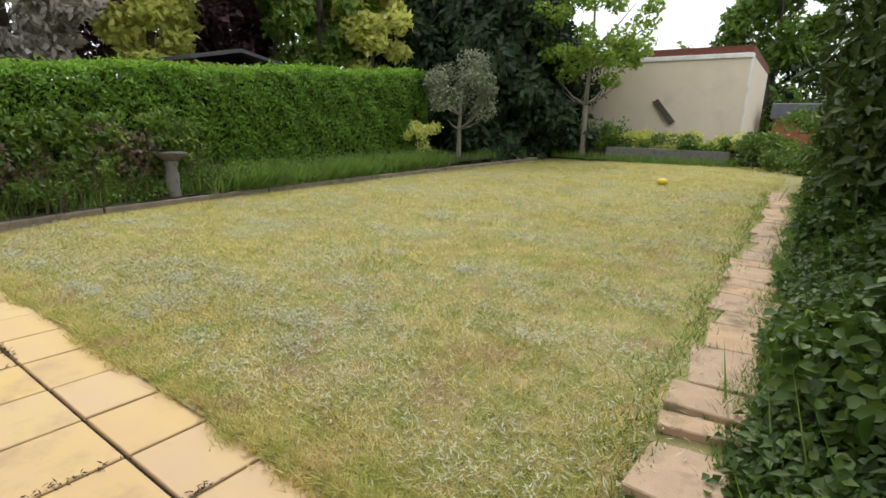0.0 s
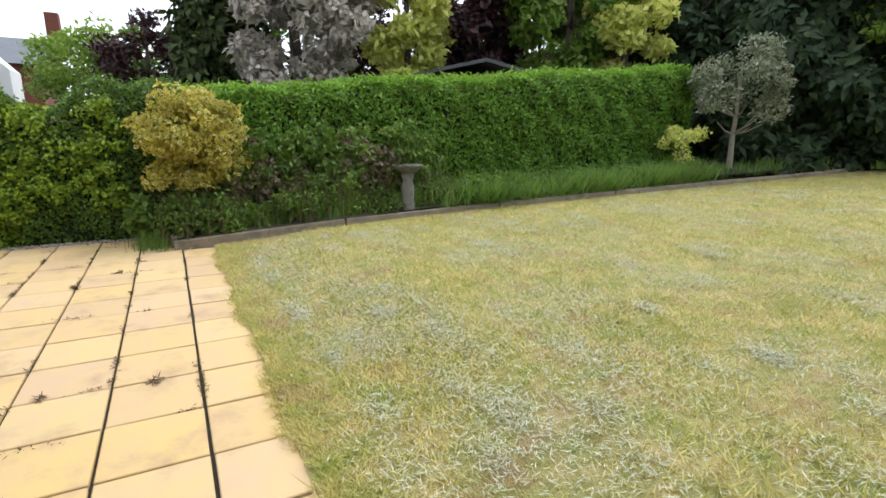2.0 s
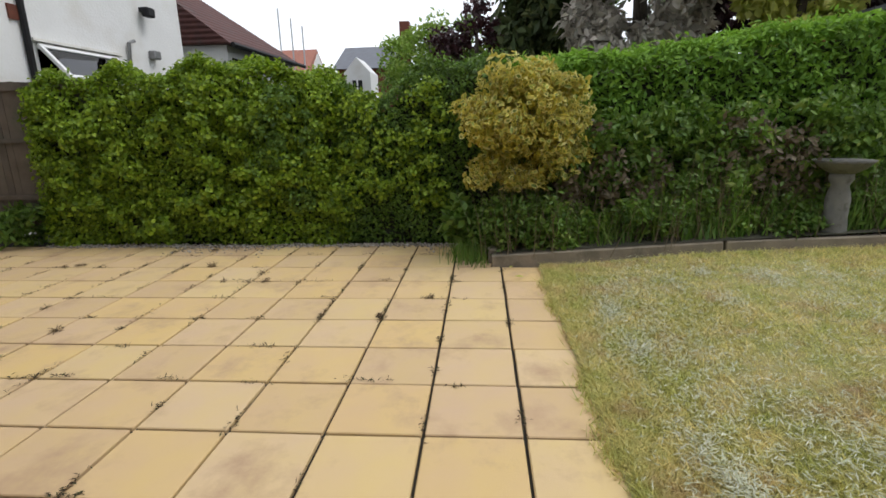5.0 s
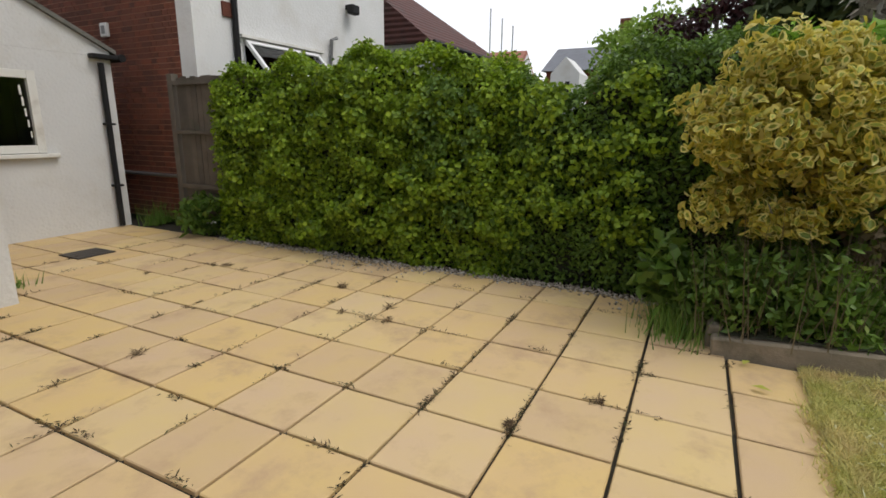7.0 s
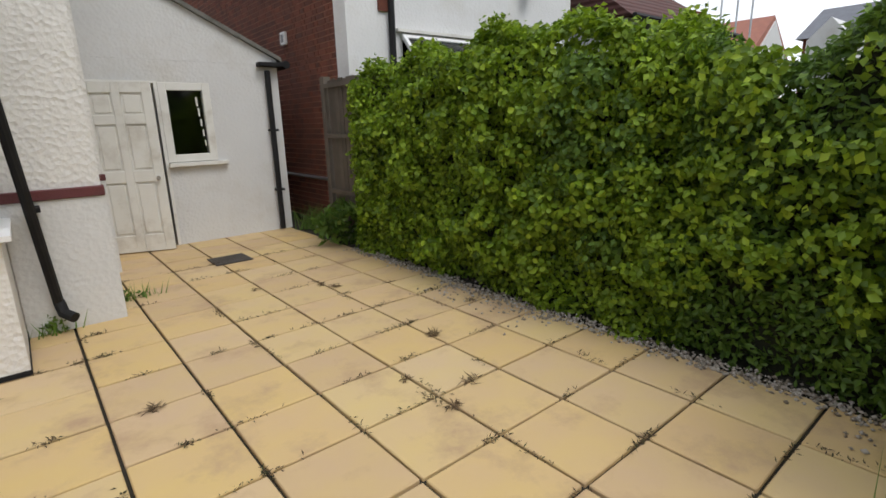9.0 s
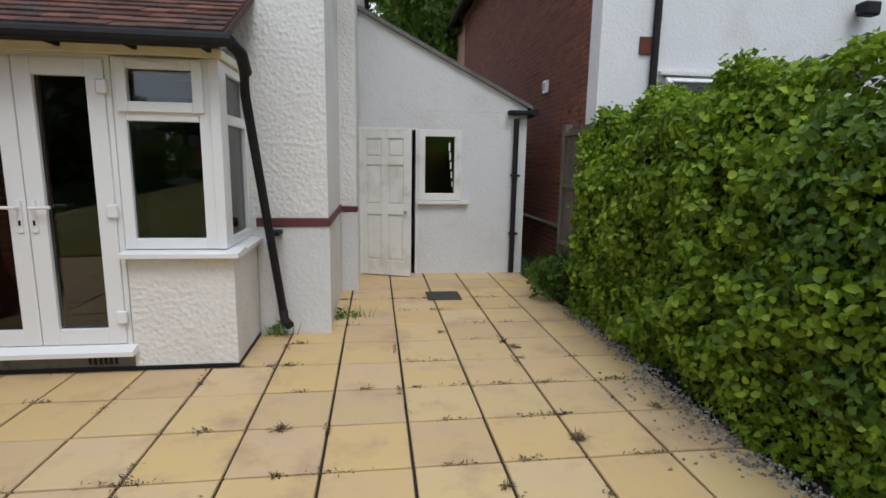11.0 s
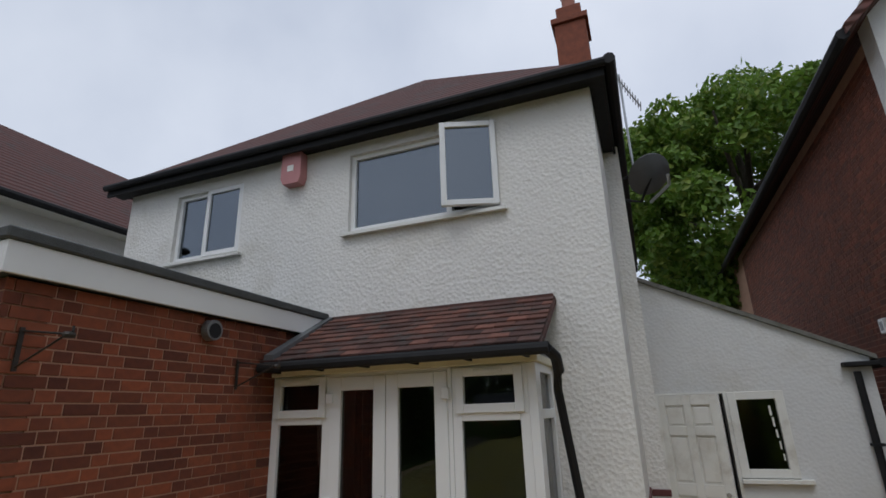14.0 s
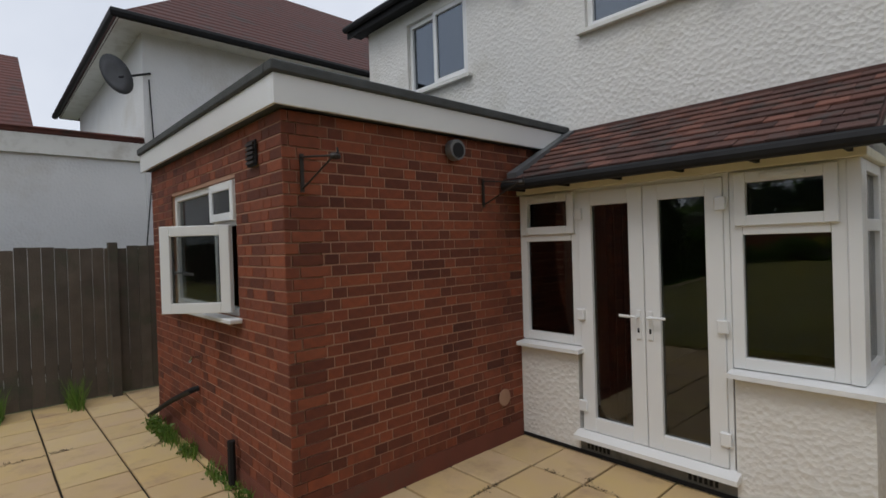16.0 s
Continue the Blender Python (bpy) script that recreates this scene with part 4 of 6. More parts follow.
part("window_sill", box(-8.29, -7.60, LY - 0.09, LY + 0.07, 0.965, 1.012, None, 0.005), PAINT, lwd)
bm = bmesh.new()
for k in range(5):
    box(-8.08 + 0.01 * k, -8.065 + 0.012 * k, LY - 0.039, LY - 0.036, 1.2 + k * 0.12, 1.27 + k * 0.13, bm)
part("paint_drips", bm, PAINT, lwd, "old white paint flaking on the pane")
dp2 = thing("downpipe", "black cast downpipe on the white store wall", "drainpipe")
part("pipe", tube([(-8.92, LY + 0.06, 0.02), (-8.92, LY + 0.06, 2.12)], 0.036, 10), BLACK, dp2)
part("gutter", tube([(-9.16, LY + 0.14, 2.2), (-9.16, LY - 0.6, 2.2)], 0.05, 10), BLACK, dp2)
part("hopper", box(-9.2, -8.80, LY + 0.005, LY + 0.13, 2.17, 2.225, None, 0.01), BLACK, dp2)
for z in (0.55, 1.35):
    part("clip", box(-8.985, -8.875, LY + 0.002, LY + 0.10, z, z + 0.03), BLACK, dp2)
mh = thing("drain_cover", "rusty square metal drain cover set in the patio", "drain cover")
part("plate", box(-8.0, -7.61, -5.34, -4.98, 0.0, 0.012, None, 0.004), IRON, mh)
al = thing("alarm_box", "faded pink burglar alarm box under the eaves", "alarm box")
part("cover", prism([(-3.215, 4.50), (-2.995, 4.50), (-2.955, 4.58), (-2.965, 4.90), (-3.235, 4.90), (-3.245, 4.58)], RW, RW + 0.13, "y"), PINKBOX, al)
part("label_plate", box(-3.14, -3.05, RW + 0.131, RW + 0.135, 4.66, 4.74), PAINT, al)
sdish = thing("satellite_dish", "dark grey satellite dish on the side of the house", "satellite dish")
b = lathe([(0.02, 0.0), (0.15, 0.02), (0.30, 0.085), (0.31, 0.09), (0.15, 0.03)], 0, 0, 24)
dsh = part("dish", b, DISH, sdish, "", True)
dsh.matrix_basis = pose(-7.16, -5.5, 4.48, 48, 0, 30) @ Matrix.Diagonal((0.86, 0.86, 0.86, 1))
part("arm", tube([(-6.82, -5.7, 4.3), (-7.0, -5.7, 4.25), (-7.15, -5.52, 4.48)], 0.018, 6), BLACK, sdish)
part("receiver", tube([(-7.1, -5.5, 4.15), (-7.3, -5.15, 4.2), (-7.3, -5.1, 4.3)], 0.02, 6), ALU, sdish)
ae = thing("tv_aerial", "thin metal television aerial on a pole", "aerial")
part("pole", tube([(-6.98, -5.95, 4.55), (-6.98, -5.95, 6.3)], 0.018, 6), ALU, ae)
part("bracket", tube([(-6.82, -5.95, 4.7), (-6.98, -5.95, 4.75)], 0.018, 6), BLACK, ae)
part("boom", tube([(-6.9, -5.85, 6.3), (-7.2, -6.0, 5.75)], 0.01, 5), ALU, ae)
for k in range(12):
    f = k / 11
    part("element", tube([(-6.9 - 0.3 * f, -5.97 - 0.15 * f, 6.3 - 0.55 * f), (-6.9 - 0.3 * f, -5.73 - 0.15 * f, 6.3 - 0.55 * f)], 0.006, 4), ALU, ae)

# ---- neighbouring houses ----
def window_simple(parent, x0, x1, z0, z1, y):
    w = part("window", ring_bars(x0, x1, z0, z1, y - 0.04, y + 0.03, 0.06), UPVC, parent)
    part("pane", box(x0 + 0.061, x1 - 0.061, y - 0.02, y - 0.01, z0 + 0.061, z1 - 0.061), GLASS, w)


nh = thing("house", "neighbouring house with white rear wall and red brick side", "house")
NX, NY = -9.65, -5.48
part("rear_wall", wall_x(-14.2, NX, NY - 0.3, NY, 0.0, 6.2, [(-12.1, -10.45, 1.2, 2.58)]), WHITE_R, nh, "smooth white painted rear wall")
rwn = part("rear_window", ring_bars(-12.1, -10.45, 1.2, 2.58, NY - 0.1, NY - 0.02, 0.07), UPVC, nh)
part("pane", box(-12.02, -10.53, NY - 0.07, NY - 0.06, 1.271, 2.509), GLASS, rwn)
osh = part("open_sash", ring_bars(0, 1.6, -0.62, 0.0, -0.03, 0.02, 0.06), UPVC, rwn, "top-hung sash pushed open")
part("pane", box(0.061, 1.539, -0.01, 0.0, -0.559, -0.061), GLASS, osh)
osh.matrix_basis = pose(-12.08, NY + 0.03, 2.56, 42, 0, 0)
part("window_hood", box(-12.2, -10.4, NY + 0.001, NY + 0.06, 2.6, 2.64), PAINT, rwn)
sw = part("side_wall", box(NX - 0.30, NX - 0.006, -20.0, NY - 0.302, 0.0, 5.8), MORTAR, nh, "dark red brick side wall")
lay(sw, brick_courses(-15.0, NY - 0.302, 0.02, 5.7, 11), "y", NX - 0.006, BRICK_N, BRICK_N, None)
part("far_wall", box(-14.2, -13.9, -20.0, NY - 0.302, 0.0, 6.2), WHITE_R, nh)
part("roof", prism([(-9.3, 5.62), (-11.9, 8.2), (-14.5, 5.62), (-14.5, 5.74), (-11.9, 8.34), (-9.3, 5.74)], -20.3, NY + 0.3, "y"), TILE_J, nh, "dark tiled roof")
part("gutter", tube([(-9.28, -20.0, 5.64), (-9.28, NY + 0.25, 5.64)], 0.07), BLACK, nh, "black eaves gutter")
part("drainpipe", tube([(-10.31, NY + 0.05, 0.3), (-10.31, NY + 0.05, 6.1)], 0.045), BLACK, nh, "black downpipe")
part("brick_patch", box(-10.28, -10.13, NY + 0.001, NY + 0.03, 2.83, 3.02), BRICK_N, nh)
part("gas_pipe", tube([(NX + 0.03, -12.0, 0.67), (NX + 0.03, NY - 0.35, 0.65)], 0.025), ALU, nh)
ub = part("utility_box", box(NX + 0.001, NX + 0.05, -7.4, -7.24, 2.60, 2.79, None, 0.008), UPVC, nh, "small white box on the brick")
part("grille", box(NX + 0.051, NX + 0.054, -7.36, -7.28, 2.64, 2.75), VENTGREY, ub)
sl = thing("security_light", "black security floodlight on the white wall", "lamp")
part("bracket", box(-13.0, -12.92, NY + 0.001, NY + 0.08, 3.45, 3.53), BLACK, sl)
part("head", box(-13.07, -12.85, NY + 0.08, NY + 0.22, 3.36, 3.52, None, 0.02), BLACK, sl)
cp = thing("outside_pipe", "short grey pipes and vent hood on the white wall", "pipe")
part("pipe", tube([(-12.4, NY + 0.02, 2.3), (-12.4, NY + 0.07, 2.85), (-12.55, NY + 0.07, 2.9)], 0.03), VENTGREY, cp)
part("hood", box(-13.2, -13.0, NY + 0.001, NY + 0.14, 2.65, 2.8, None, 0.02), VENTGREY, cp)

h2 = thing("house", "white house with brown hipped roof and dark gutters further along", "house")
part("wall", box(-20.2, -15.8, -11.0, -5.3, 0.0, 3.33), SMOOTH, h2)
bm = bmesh.new()
q = [bm.verts.new(p) for p in ((-15.6, -5.1, 3.28), (-20.6, -5.1, 3.28), (-20.6, -11.5, 3.28), (-15.6, -11.5, 3.28), (-15.6, -8.1, 5.6), (-17.6, -8.1, 5.6))]
for f in ((0, 1, 5, 4), (1, 2, 5), (2, 3, 4, 5), (3, 0, 4), (3, 2, 1, 0)):
    bm.faces.new([q[i] for i in f])
bmesh.ops.recalc_face_normals(bm, faces=bm.faces[:])
part("roof", bm, TILE_J, h2)
part("gutter", tube([(-15.6, -5.05, 3.26), (-20.6, -5.05, 3.26)], 0.06, 6), BLACK, h2)
part("lean_to_roof", prism([(-5.299, 2.9), (-4.3, 2.62), (-4.3, 2.74), (-5.299, 3.02)], -20.4, -16.0, "x"), BLACK, h2, "dark lean-to roof")
part("lean_to_wall", box(-20.2, -16.0, -4.6, -4.4, 0.0, 2.6), SMOOTH, h2)
for k in range(4):
    window_simple(h2, -17.5 - k * 0.75, -17.05 - k * 0.75, 3.05, 3.28, -5.27)

h3 = thing("house", "distant house with terracotta tiled roof and brick chimney", "house")
part("wall", box(-32.0, -28.0, -11.0, -7.6, 0.0, 3.4), CREAM, h3)
part("roof", prism([(-27.6, 3.3), (-30.0, 5.1), (-32.4, 3.3)], -11.2, -7.5, "y"), TERRA, h3)
part("gable", prism([(-31.9, 3.3), (-28.1, 3.3), (-30.0, 4.9)], -7.499, -7.45, "y"), SMOOTH, h3)
part("chimney", box(-30.4, -29.6, -11.0, -10.4, 0.0, 5.7), BRICK_N, h3)
h4 = thing("house", "distant house with grey slate roof and white gable", "house")
part("wall", box(-42.0, -34.0, -7.6, -4.4, 0.0, 4.6), BRICK_N, h4)
part("roof", prism([(-33.6, 4.5), (-37.0, 6.1), (-42.4, 4.5)], -7.8, -4.2, "y"), SLATE, h4)
g = part("gable", prism([(-4.9, 0.0), (-3.8, 0.0), (-3.8, 3.45), (-4.35, 4.05), (-4.9, 3.45)], -26.6, -25.0, "x"), SMOOTH, h4, "white gabled wing")
part("window_frame", box(-24.999, -24.96, -4.55, -4.15, 2.5, 3.15), BLACK, g)
part("glazing_bar", box(-24.958, -24.94, -4.38, -4.32, 2.5, 3.15), UPVC, g)
part("chimney", box(-36.9, -36.2, -4.2, -3.6, 5.0, 7.4), BRICK_N, h4)
ma = thing("mast", "thin metal mast seen over the roofs", "mast", "masts")
part("pole", tube([(-25.0, -7.45, 0), (-25.0, -7.45, 6.0)], 0.03, 5), ALU, ma)
for dy, hz in ((0.5, 5.6), (0.95, 5.3)):
    m2 = thing("mast", "thin metal mast seen over the roofs", "mast", "masts")
    part("pole", tube([(-25.0, -7.45 + dy, 0), (-25.0, -7.45 + dy, hz)], 0.03, 5), ALU, m2)

h5 = thing("house", "white neighbouring house with dark red tiled hipped roof", "house")
part("side_wall", box(2.5, 2.8, -12.0, -1.6, 0.0, 5.25), WHITE_R, h5)
part("rear_wall", box(2.802, 9.0, -1.9, -1.6, 0.0, 5.25), WHITE_R, h5)
bm = bmesh.new()
q = [bm.verts.new(p) for p in ((2.1, -1.2, 5.3), (9.4, -1.2, 5.3), (9.4, -12, 5.3), (2.1, -12, 5.3), (5.6, -4.4, 8.1), (5.6, -9.0, 8.1))]
for f in ((0, 1, 4), (1, 2, 5, 4), (2, 3, 5), (3, 0, 4, 5)):
    bm.faces.new([q[i] for i in f])
bmesh.ops.recalc_face_normals(bm, faces=bm.faces[:])
bmesh.ops.solidify(bm, geom=bm.faces[:], thickness=0.08)
part("roof", bm, TILE_J, h5)
part("soffit", box(2.12, 2.5, -12.0, -1.22, 5.23, 5.26), PAINT, h5)
part("soffit", box(2.5, 9.3, -1.6, -1.22, 5.23, 5.26), PAINT, h5)
part("gutter", tube([(2.06, -12.0, 5.27), (2.06, -1.14, 5.27), (9.4, -1.14, 5.27)], 0.07), BLACK, h5)
part("skylight", box(4.1, 4.6, -8.2, -7.6, 7.1, 7.25), UPVC, h5)
part("annex_wall", box(2.55, 2.8, -1.598, 6.0, 0.0, 3.4), WHITE_R, h5)
part("annex_fascia", box(2.5, 2.548, -1.598, 6.0, 3.2, 3.48, None, 0.004), PAINT, h5, "white fascia board")
part("annex_coping", box(2.48, 2.9, -1.59, 6.05, 3.482, 3.58, None, 0.02), TILE_J, h5, "dark tile coping")
part("cable", tube([(2.49, -1.68, 4.5), (2.47, -1.72, 3.4), (2.48, -1.6, 2.2), (2.49, -1.5, 1.2)], 0.01, 5), BLACK, h5)
part("dish_arm", tube([(2.49, -1.7, 4.6), (2.15, -1.2, 4.35)], 0.02, 6), BLACK, h5)
d5 = part("dish", lathe([(0.02, 0.0), (0.15, 0.025), (0.28, 0.085), (0.29, 0.09), (0.15, 0.035)], 0, 0, 22), DISH, h5, "grey satellite dish", True)
d5.matrix_basis = pose(2.12, -1.12, 4.35, 80, 0, -55)
h6 = thing("house", "further white house with dark red tiled roof", "house")
part("wall", box(8.0, 16.0, 0.0, 8.0, 0.0, 4.6), WHITE_R, h6)
part("roof", prism([(7.6, 4.5), (12.0, 7.4), (16.4, 4.5)], -0.6, 8.6, "y"), TILE_J, h6)

# ---- fences ----
def fence_run(name, label, boards, post_at, rails):
    f = thing(name, label, "fence")
    for b in boards:
        part("board", box(*b), WOOD_F, f)
    for p_ in post_at:
        part("post", box(*p_, None, 0.006), WOOD_F, f)
    for r in rails:
        part("rail", box(*r), WOOD_F, f)
    return f


rf = random.Random(3)
bd = []
y = -3.2
while y < 14:
    zb = ground_height(0.95, y)
    bd.append((0.95 + rf.uniform(-0.006, 0.006), 0.968, y, y + 0.118, zb + 0.02, zb + 1.84 + rf.uniform(-0.02, 0.02)))
    y += 0.122
fence_run("fence", "weathered grey-brown close-board fence along the boundary", bd, [(0.90, 1.0, yy, yy + 0.1, ground_height(0.95, yy) - 0.05, ground_height(0.95, yy) + 1.9) for yy in (-0.9, 1.6, 4.1, 6.6, 9.1)], [(0.97, 1.02, -3.2, 14, 0.4, 0.48)])
bd = []
y = -5.52
while y < -3.6:
    bd.append((-9.36, -9.345 + rf.uniform(-0.004, 0.004), y, y + 0.088, 0.12, 1.95 + rf.uniform(-0.02, 0.02)))
    y += 0.092
fence_run("side_fence", "weathered grey fence panel by the side passage, overgrown with ivy", bd, [(-9.41, -9.31, -5.65, -5.55, 0.0, 2.0)], [(-9.344, -9.30, -5.548, -3.6, z, z + 0.05) for z in (0.55, 1.25, 1.86)])

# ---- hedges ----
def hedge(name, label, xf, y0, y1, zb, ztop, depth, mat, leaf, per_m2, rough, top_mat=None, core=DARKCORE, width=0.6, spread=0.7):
    """A clipped hedge whose face looks along +x; ztop(y) gives its height, zb(y) its foot."""
    h = thing(name, label, "hedge")
    # Dark box behind the leaves, standing in for the shade inside the hedge.
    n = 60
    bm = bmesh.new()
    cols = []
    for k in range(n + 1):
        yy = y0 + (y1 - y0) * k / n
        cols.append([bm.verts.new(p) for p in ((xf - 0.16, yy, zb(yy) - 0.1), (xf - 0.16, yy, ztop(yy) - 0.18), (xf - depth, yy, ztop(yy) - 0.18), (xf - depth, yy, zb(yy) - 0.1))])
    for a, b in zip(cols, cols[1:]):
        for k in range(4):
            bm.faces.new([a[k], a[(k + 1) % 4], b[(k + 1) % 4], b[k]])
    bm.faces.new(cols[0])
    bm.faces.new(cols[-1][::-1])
    part("shade_core", bm, core, h)
    area = (y1 - y0) * 2.2
    m = int(area * per_m2)
    yy = RNG.uniform(y0, y1, m)
    zt, zl = np.array([ztop(v) for v in yy]), np.array([zb(v) for v in yy])
    f = RNG.uniform(0, 1, m)
    zz = zl + (zt - zl) * f
    bulge = rough * (np.sin(yy * 4.1 + zz * 2.7) * np.sin(zz * 5.3 - yy * 1.9) + 0.7 * np.sin(yy * 9.7 + zz * 7.1))
    rim = np.clip((f - 0.86) / 0.14, 0, 1) ** 2
    xx = xf + bulge - 0.22 * rim * 0.8 - np.abs(RNG.normal(0, 0.11, m))
    nr = np.stack([np.ones(m), np.zeros(m), 0.25 + rim], 1)
    leaves_mesh("leaves", np.stack([xx, yy, zz], 1), nr, leaf, leaf * width, mat, h, spread=spread)
    m = int((y1 - y0) * depth * per_m2 * 0.8)
    yy, dd = RNG.uniform(y0, y1, m), RNG.uniform(0.05, depth, m)
    zt = np.array([ztop(v) for v in yy])
    zz = zt - 0.10 * np.exp(-dd * 9) + RNG.normal(0, 0.035, m) + rough * np.sin(yy * 7 + dd * 5)
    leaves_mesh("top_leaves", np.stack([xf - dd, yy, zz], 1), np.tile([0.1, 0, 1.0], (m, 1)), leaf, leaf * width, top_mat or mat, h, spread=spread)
    m = int(depth * 2.2 * per_m2)
    for ye_, s in ((y0, -1), (y1, 1)):
        zz = RNG.uniform(zb(ye_), ztop(ye_), m)
        leaves_mesh("end_leaves", np.stack([xf - RNG.uniform(0, depth, m), ye_ + s * RNG.uniform(-0.1, 0.08, m), zz], 1), np.tile([0, float(s), 0.2], (m, 1)), leaf, leaf * width, mat, h, spread=spread)
    return h


def ivy_top(y):
    return 2.0 + 0.05 * math.sin(y * 2.3) + 0.04 * math.sin(y * 5.1 + 1) - 0.28 * math.exp(-((y + 0.55) / 0.55) ** 2) + 0.06 * math.exp(-((y + 3.0) / 0.8) ** 2) - 0.6 * max(0, (-4.3 - y))


hedge("ivy_hedge", "dense bright green ivy-covered hedge bordering the patio", -9.12, -4.6, -0.9, lambda y: 0.0, ivy_top, 0.7, IVY, 0.052, 3500, 0.085, width=0.8)
hedge("privet_hedge", "darker green overgrown hedge beside the ivy", -9.12, -0.9, 1.0, lambda y: 0.0, lambda y: ivy_top(min(y, 0.2)) + 0.02, 0.7, PRIVET, 0.055, 2800, 0.06, width=0.5)
for y_, mt in ((-0.9, IVY), (-0.5, IVY), (-1.5, PRIVET), (0.1, IVY)):
    sp = thing("hedge_growth", "straggling new growth on the hedge face", "ivy", "hedge growth")
    p_, d_ = shell_points(1700, (-9.1, y_, 1.1), (0.10, 0.35, 0.75), 26, 0.13)
    leaves_mesh("leaves", p_, d_ + np.array([1.2, 0, 0.3]), 0.052, 0.04, mt, sp)
# looser strands over the ivy
p_, d_ = shell_points(6500, (-9.06, -2.9, 1.03), (0.15, 1.7, 0.95), 90, 0.12)
iv = thing("ivy_strands", "loose trailing ivy strands hanging over the hedge face", "ivy")
leaves_mesh("leaves", p_, d_ + np.array([1.2, 0, 0.3]), 0.055, 0.045, IVY, iv, oval=True)
p_, d_ = shell_points(900, (-9.15, -4.9, 0.25), (0.3, 0.4, 0.25), 18, 0.13)
iv = thing("low_weeds", "low leafy weeds at the foot of the fence panel", "weeds")
leaves_mesh("leaves", p_, d_, 0.11, 0.05, WEED, iv)
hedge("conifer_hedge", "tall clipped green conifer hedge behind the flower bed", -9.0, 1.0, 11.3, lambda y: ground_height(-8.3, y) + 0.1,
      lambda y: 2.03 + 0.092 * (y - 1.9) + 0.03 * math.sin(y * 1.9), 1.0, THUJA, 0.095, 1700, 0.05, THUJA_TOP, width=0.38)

# ---- flower bed ----
bed = raw_mesh("flower_bed", np.array([[-9.1, 0.85, 0.12], [-8.2, 0.85, 0.12], [-8.15, 6, 0.42], [-7.5, 15.4, 0.85], [-10.5, 15.4, 0.95], [-9.1, 6, 0.45]]), np.array([[0, 1, 2, 5], [5, 2, 3, 4]]), SOIL)
tagged(bed, "raised bed of dark soil between sleepers and hedge", "flower bed", "", "structure")
edge = thing("sleeper_edging", "weathered timber sleepers edging the raised flower bed", "edging")
pts = [(-8.2, 0.80), (-8.22, 3.0), (-8.16, 5.6), (-7.95, 8.0), (-7.75, 10.4), (-7.45, 13.0), (-7.35, 15.4)]
for (xa, ya), (xb, yb) in zip(pts, pts[1:]):
    ln = math.hypot(xb - xa, yb - ya)
    za, zb = ground_height(xa, ya), ground_height(xb, yb)
    s = part("sleeper", box(-0.05, 0.05, 0.01, ln - 0.01, -0.12, 0.095, None, 0.012), SLEEPER, edge)
    s.matrix_basis = pose(xa, ya, za + 0.0, math.degrees(math.atan2(zb - za, ln)), 0, math.degrees(math.atan2(-(xb - xa), yb - ya)))
s = part("sleeper", box(-9.05, -8.26, 0.78, 0.86, -0.05, 0.15, None, 0.012), SLEEPER, edge)

bb = thing("bird_bath", "weathered grey stone pedestal bird bath among the plants", "bird bath")
bx, by, bz = -8.32, 4.03, 0.215
part("pedestal", lathe([(0.12, bz), (0.12, bz + 0.06), (0.11, bz + 0.10), (0.095, bz + 0.22), (0.10, bz + 0.40), (0.07, bz + 0.52), (0.10, bz + 0.58), (0.095, bz + 0.63)], bx, by, 20), STONE, bb, "", True)
part("bowl", lathe([(0.10, bz + 0.63), (0.18, bz + 0.68), (0.235, bz + 0.745), (0.245, bz + 0.75), (0.20, bz + 0.71), (0.02, bz + 0.70)], bx, by, 28), STONE, bb, "", True)
st = thing("stone_ornament", "grey stone garden ornament half hidden in weeds", "ornament")
part("block", lathe([(0.16, 0.30), (0.17, 0.45), (0.10, 0.58), (0.06, 0.70)], -8.45, 5.15, 9), STONE, st)

m = 3200
yy = np.clip(RNG.uniform(0.9, 14.5, 44)[RNG.integers(0, 44, m)] + RNG.normal(0, 0.16, m), 0.9, 14.6)
xx = -8.25 - np.abs(RNG.normal(0.25, 0.25, m)) + np.clip((yy - 5), 0, 10) * 0.07
lg = blades_mesh("long_grass", xx, yy, heights(xx, yy) + 0.10, 0.30, 0.024, GRASSY)
tagged(lg, "long green grass growing in the flower bed", "grass", "", "stuff")
m = 2600
yy = np.clip((4.6 + RNG.beta(1.5, 2.2, 26) * 7)[RNG.integers(0, 26, m)] + RNG.normal(0, 0.18, m), 4.4, 13)
xx = -8.1 - np.abs(RNG.normal(0, 0.22, m)) + np.clip((yy - 5), 0, 10) * 0.06
lg = blades_mesh("grass_clump", xx, yy, heights(xx, yy) + 0.10, 0.40, 0.03, GRASSY, lean=0.8)
tagged(lg, "arching clumps of green grassy leaves spilling over the edging", "grass", "", "stuff")
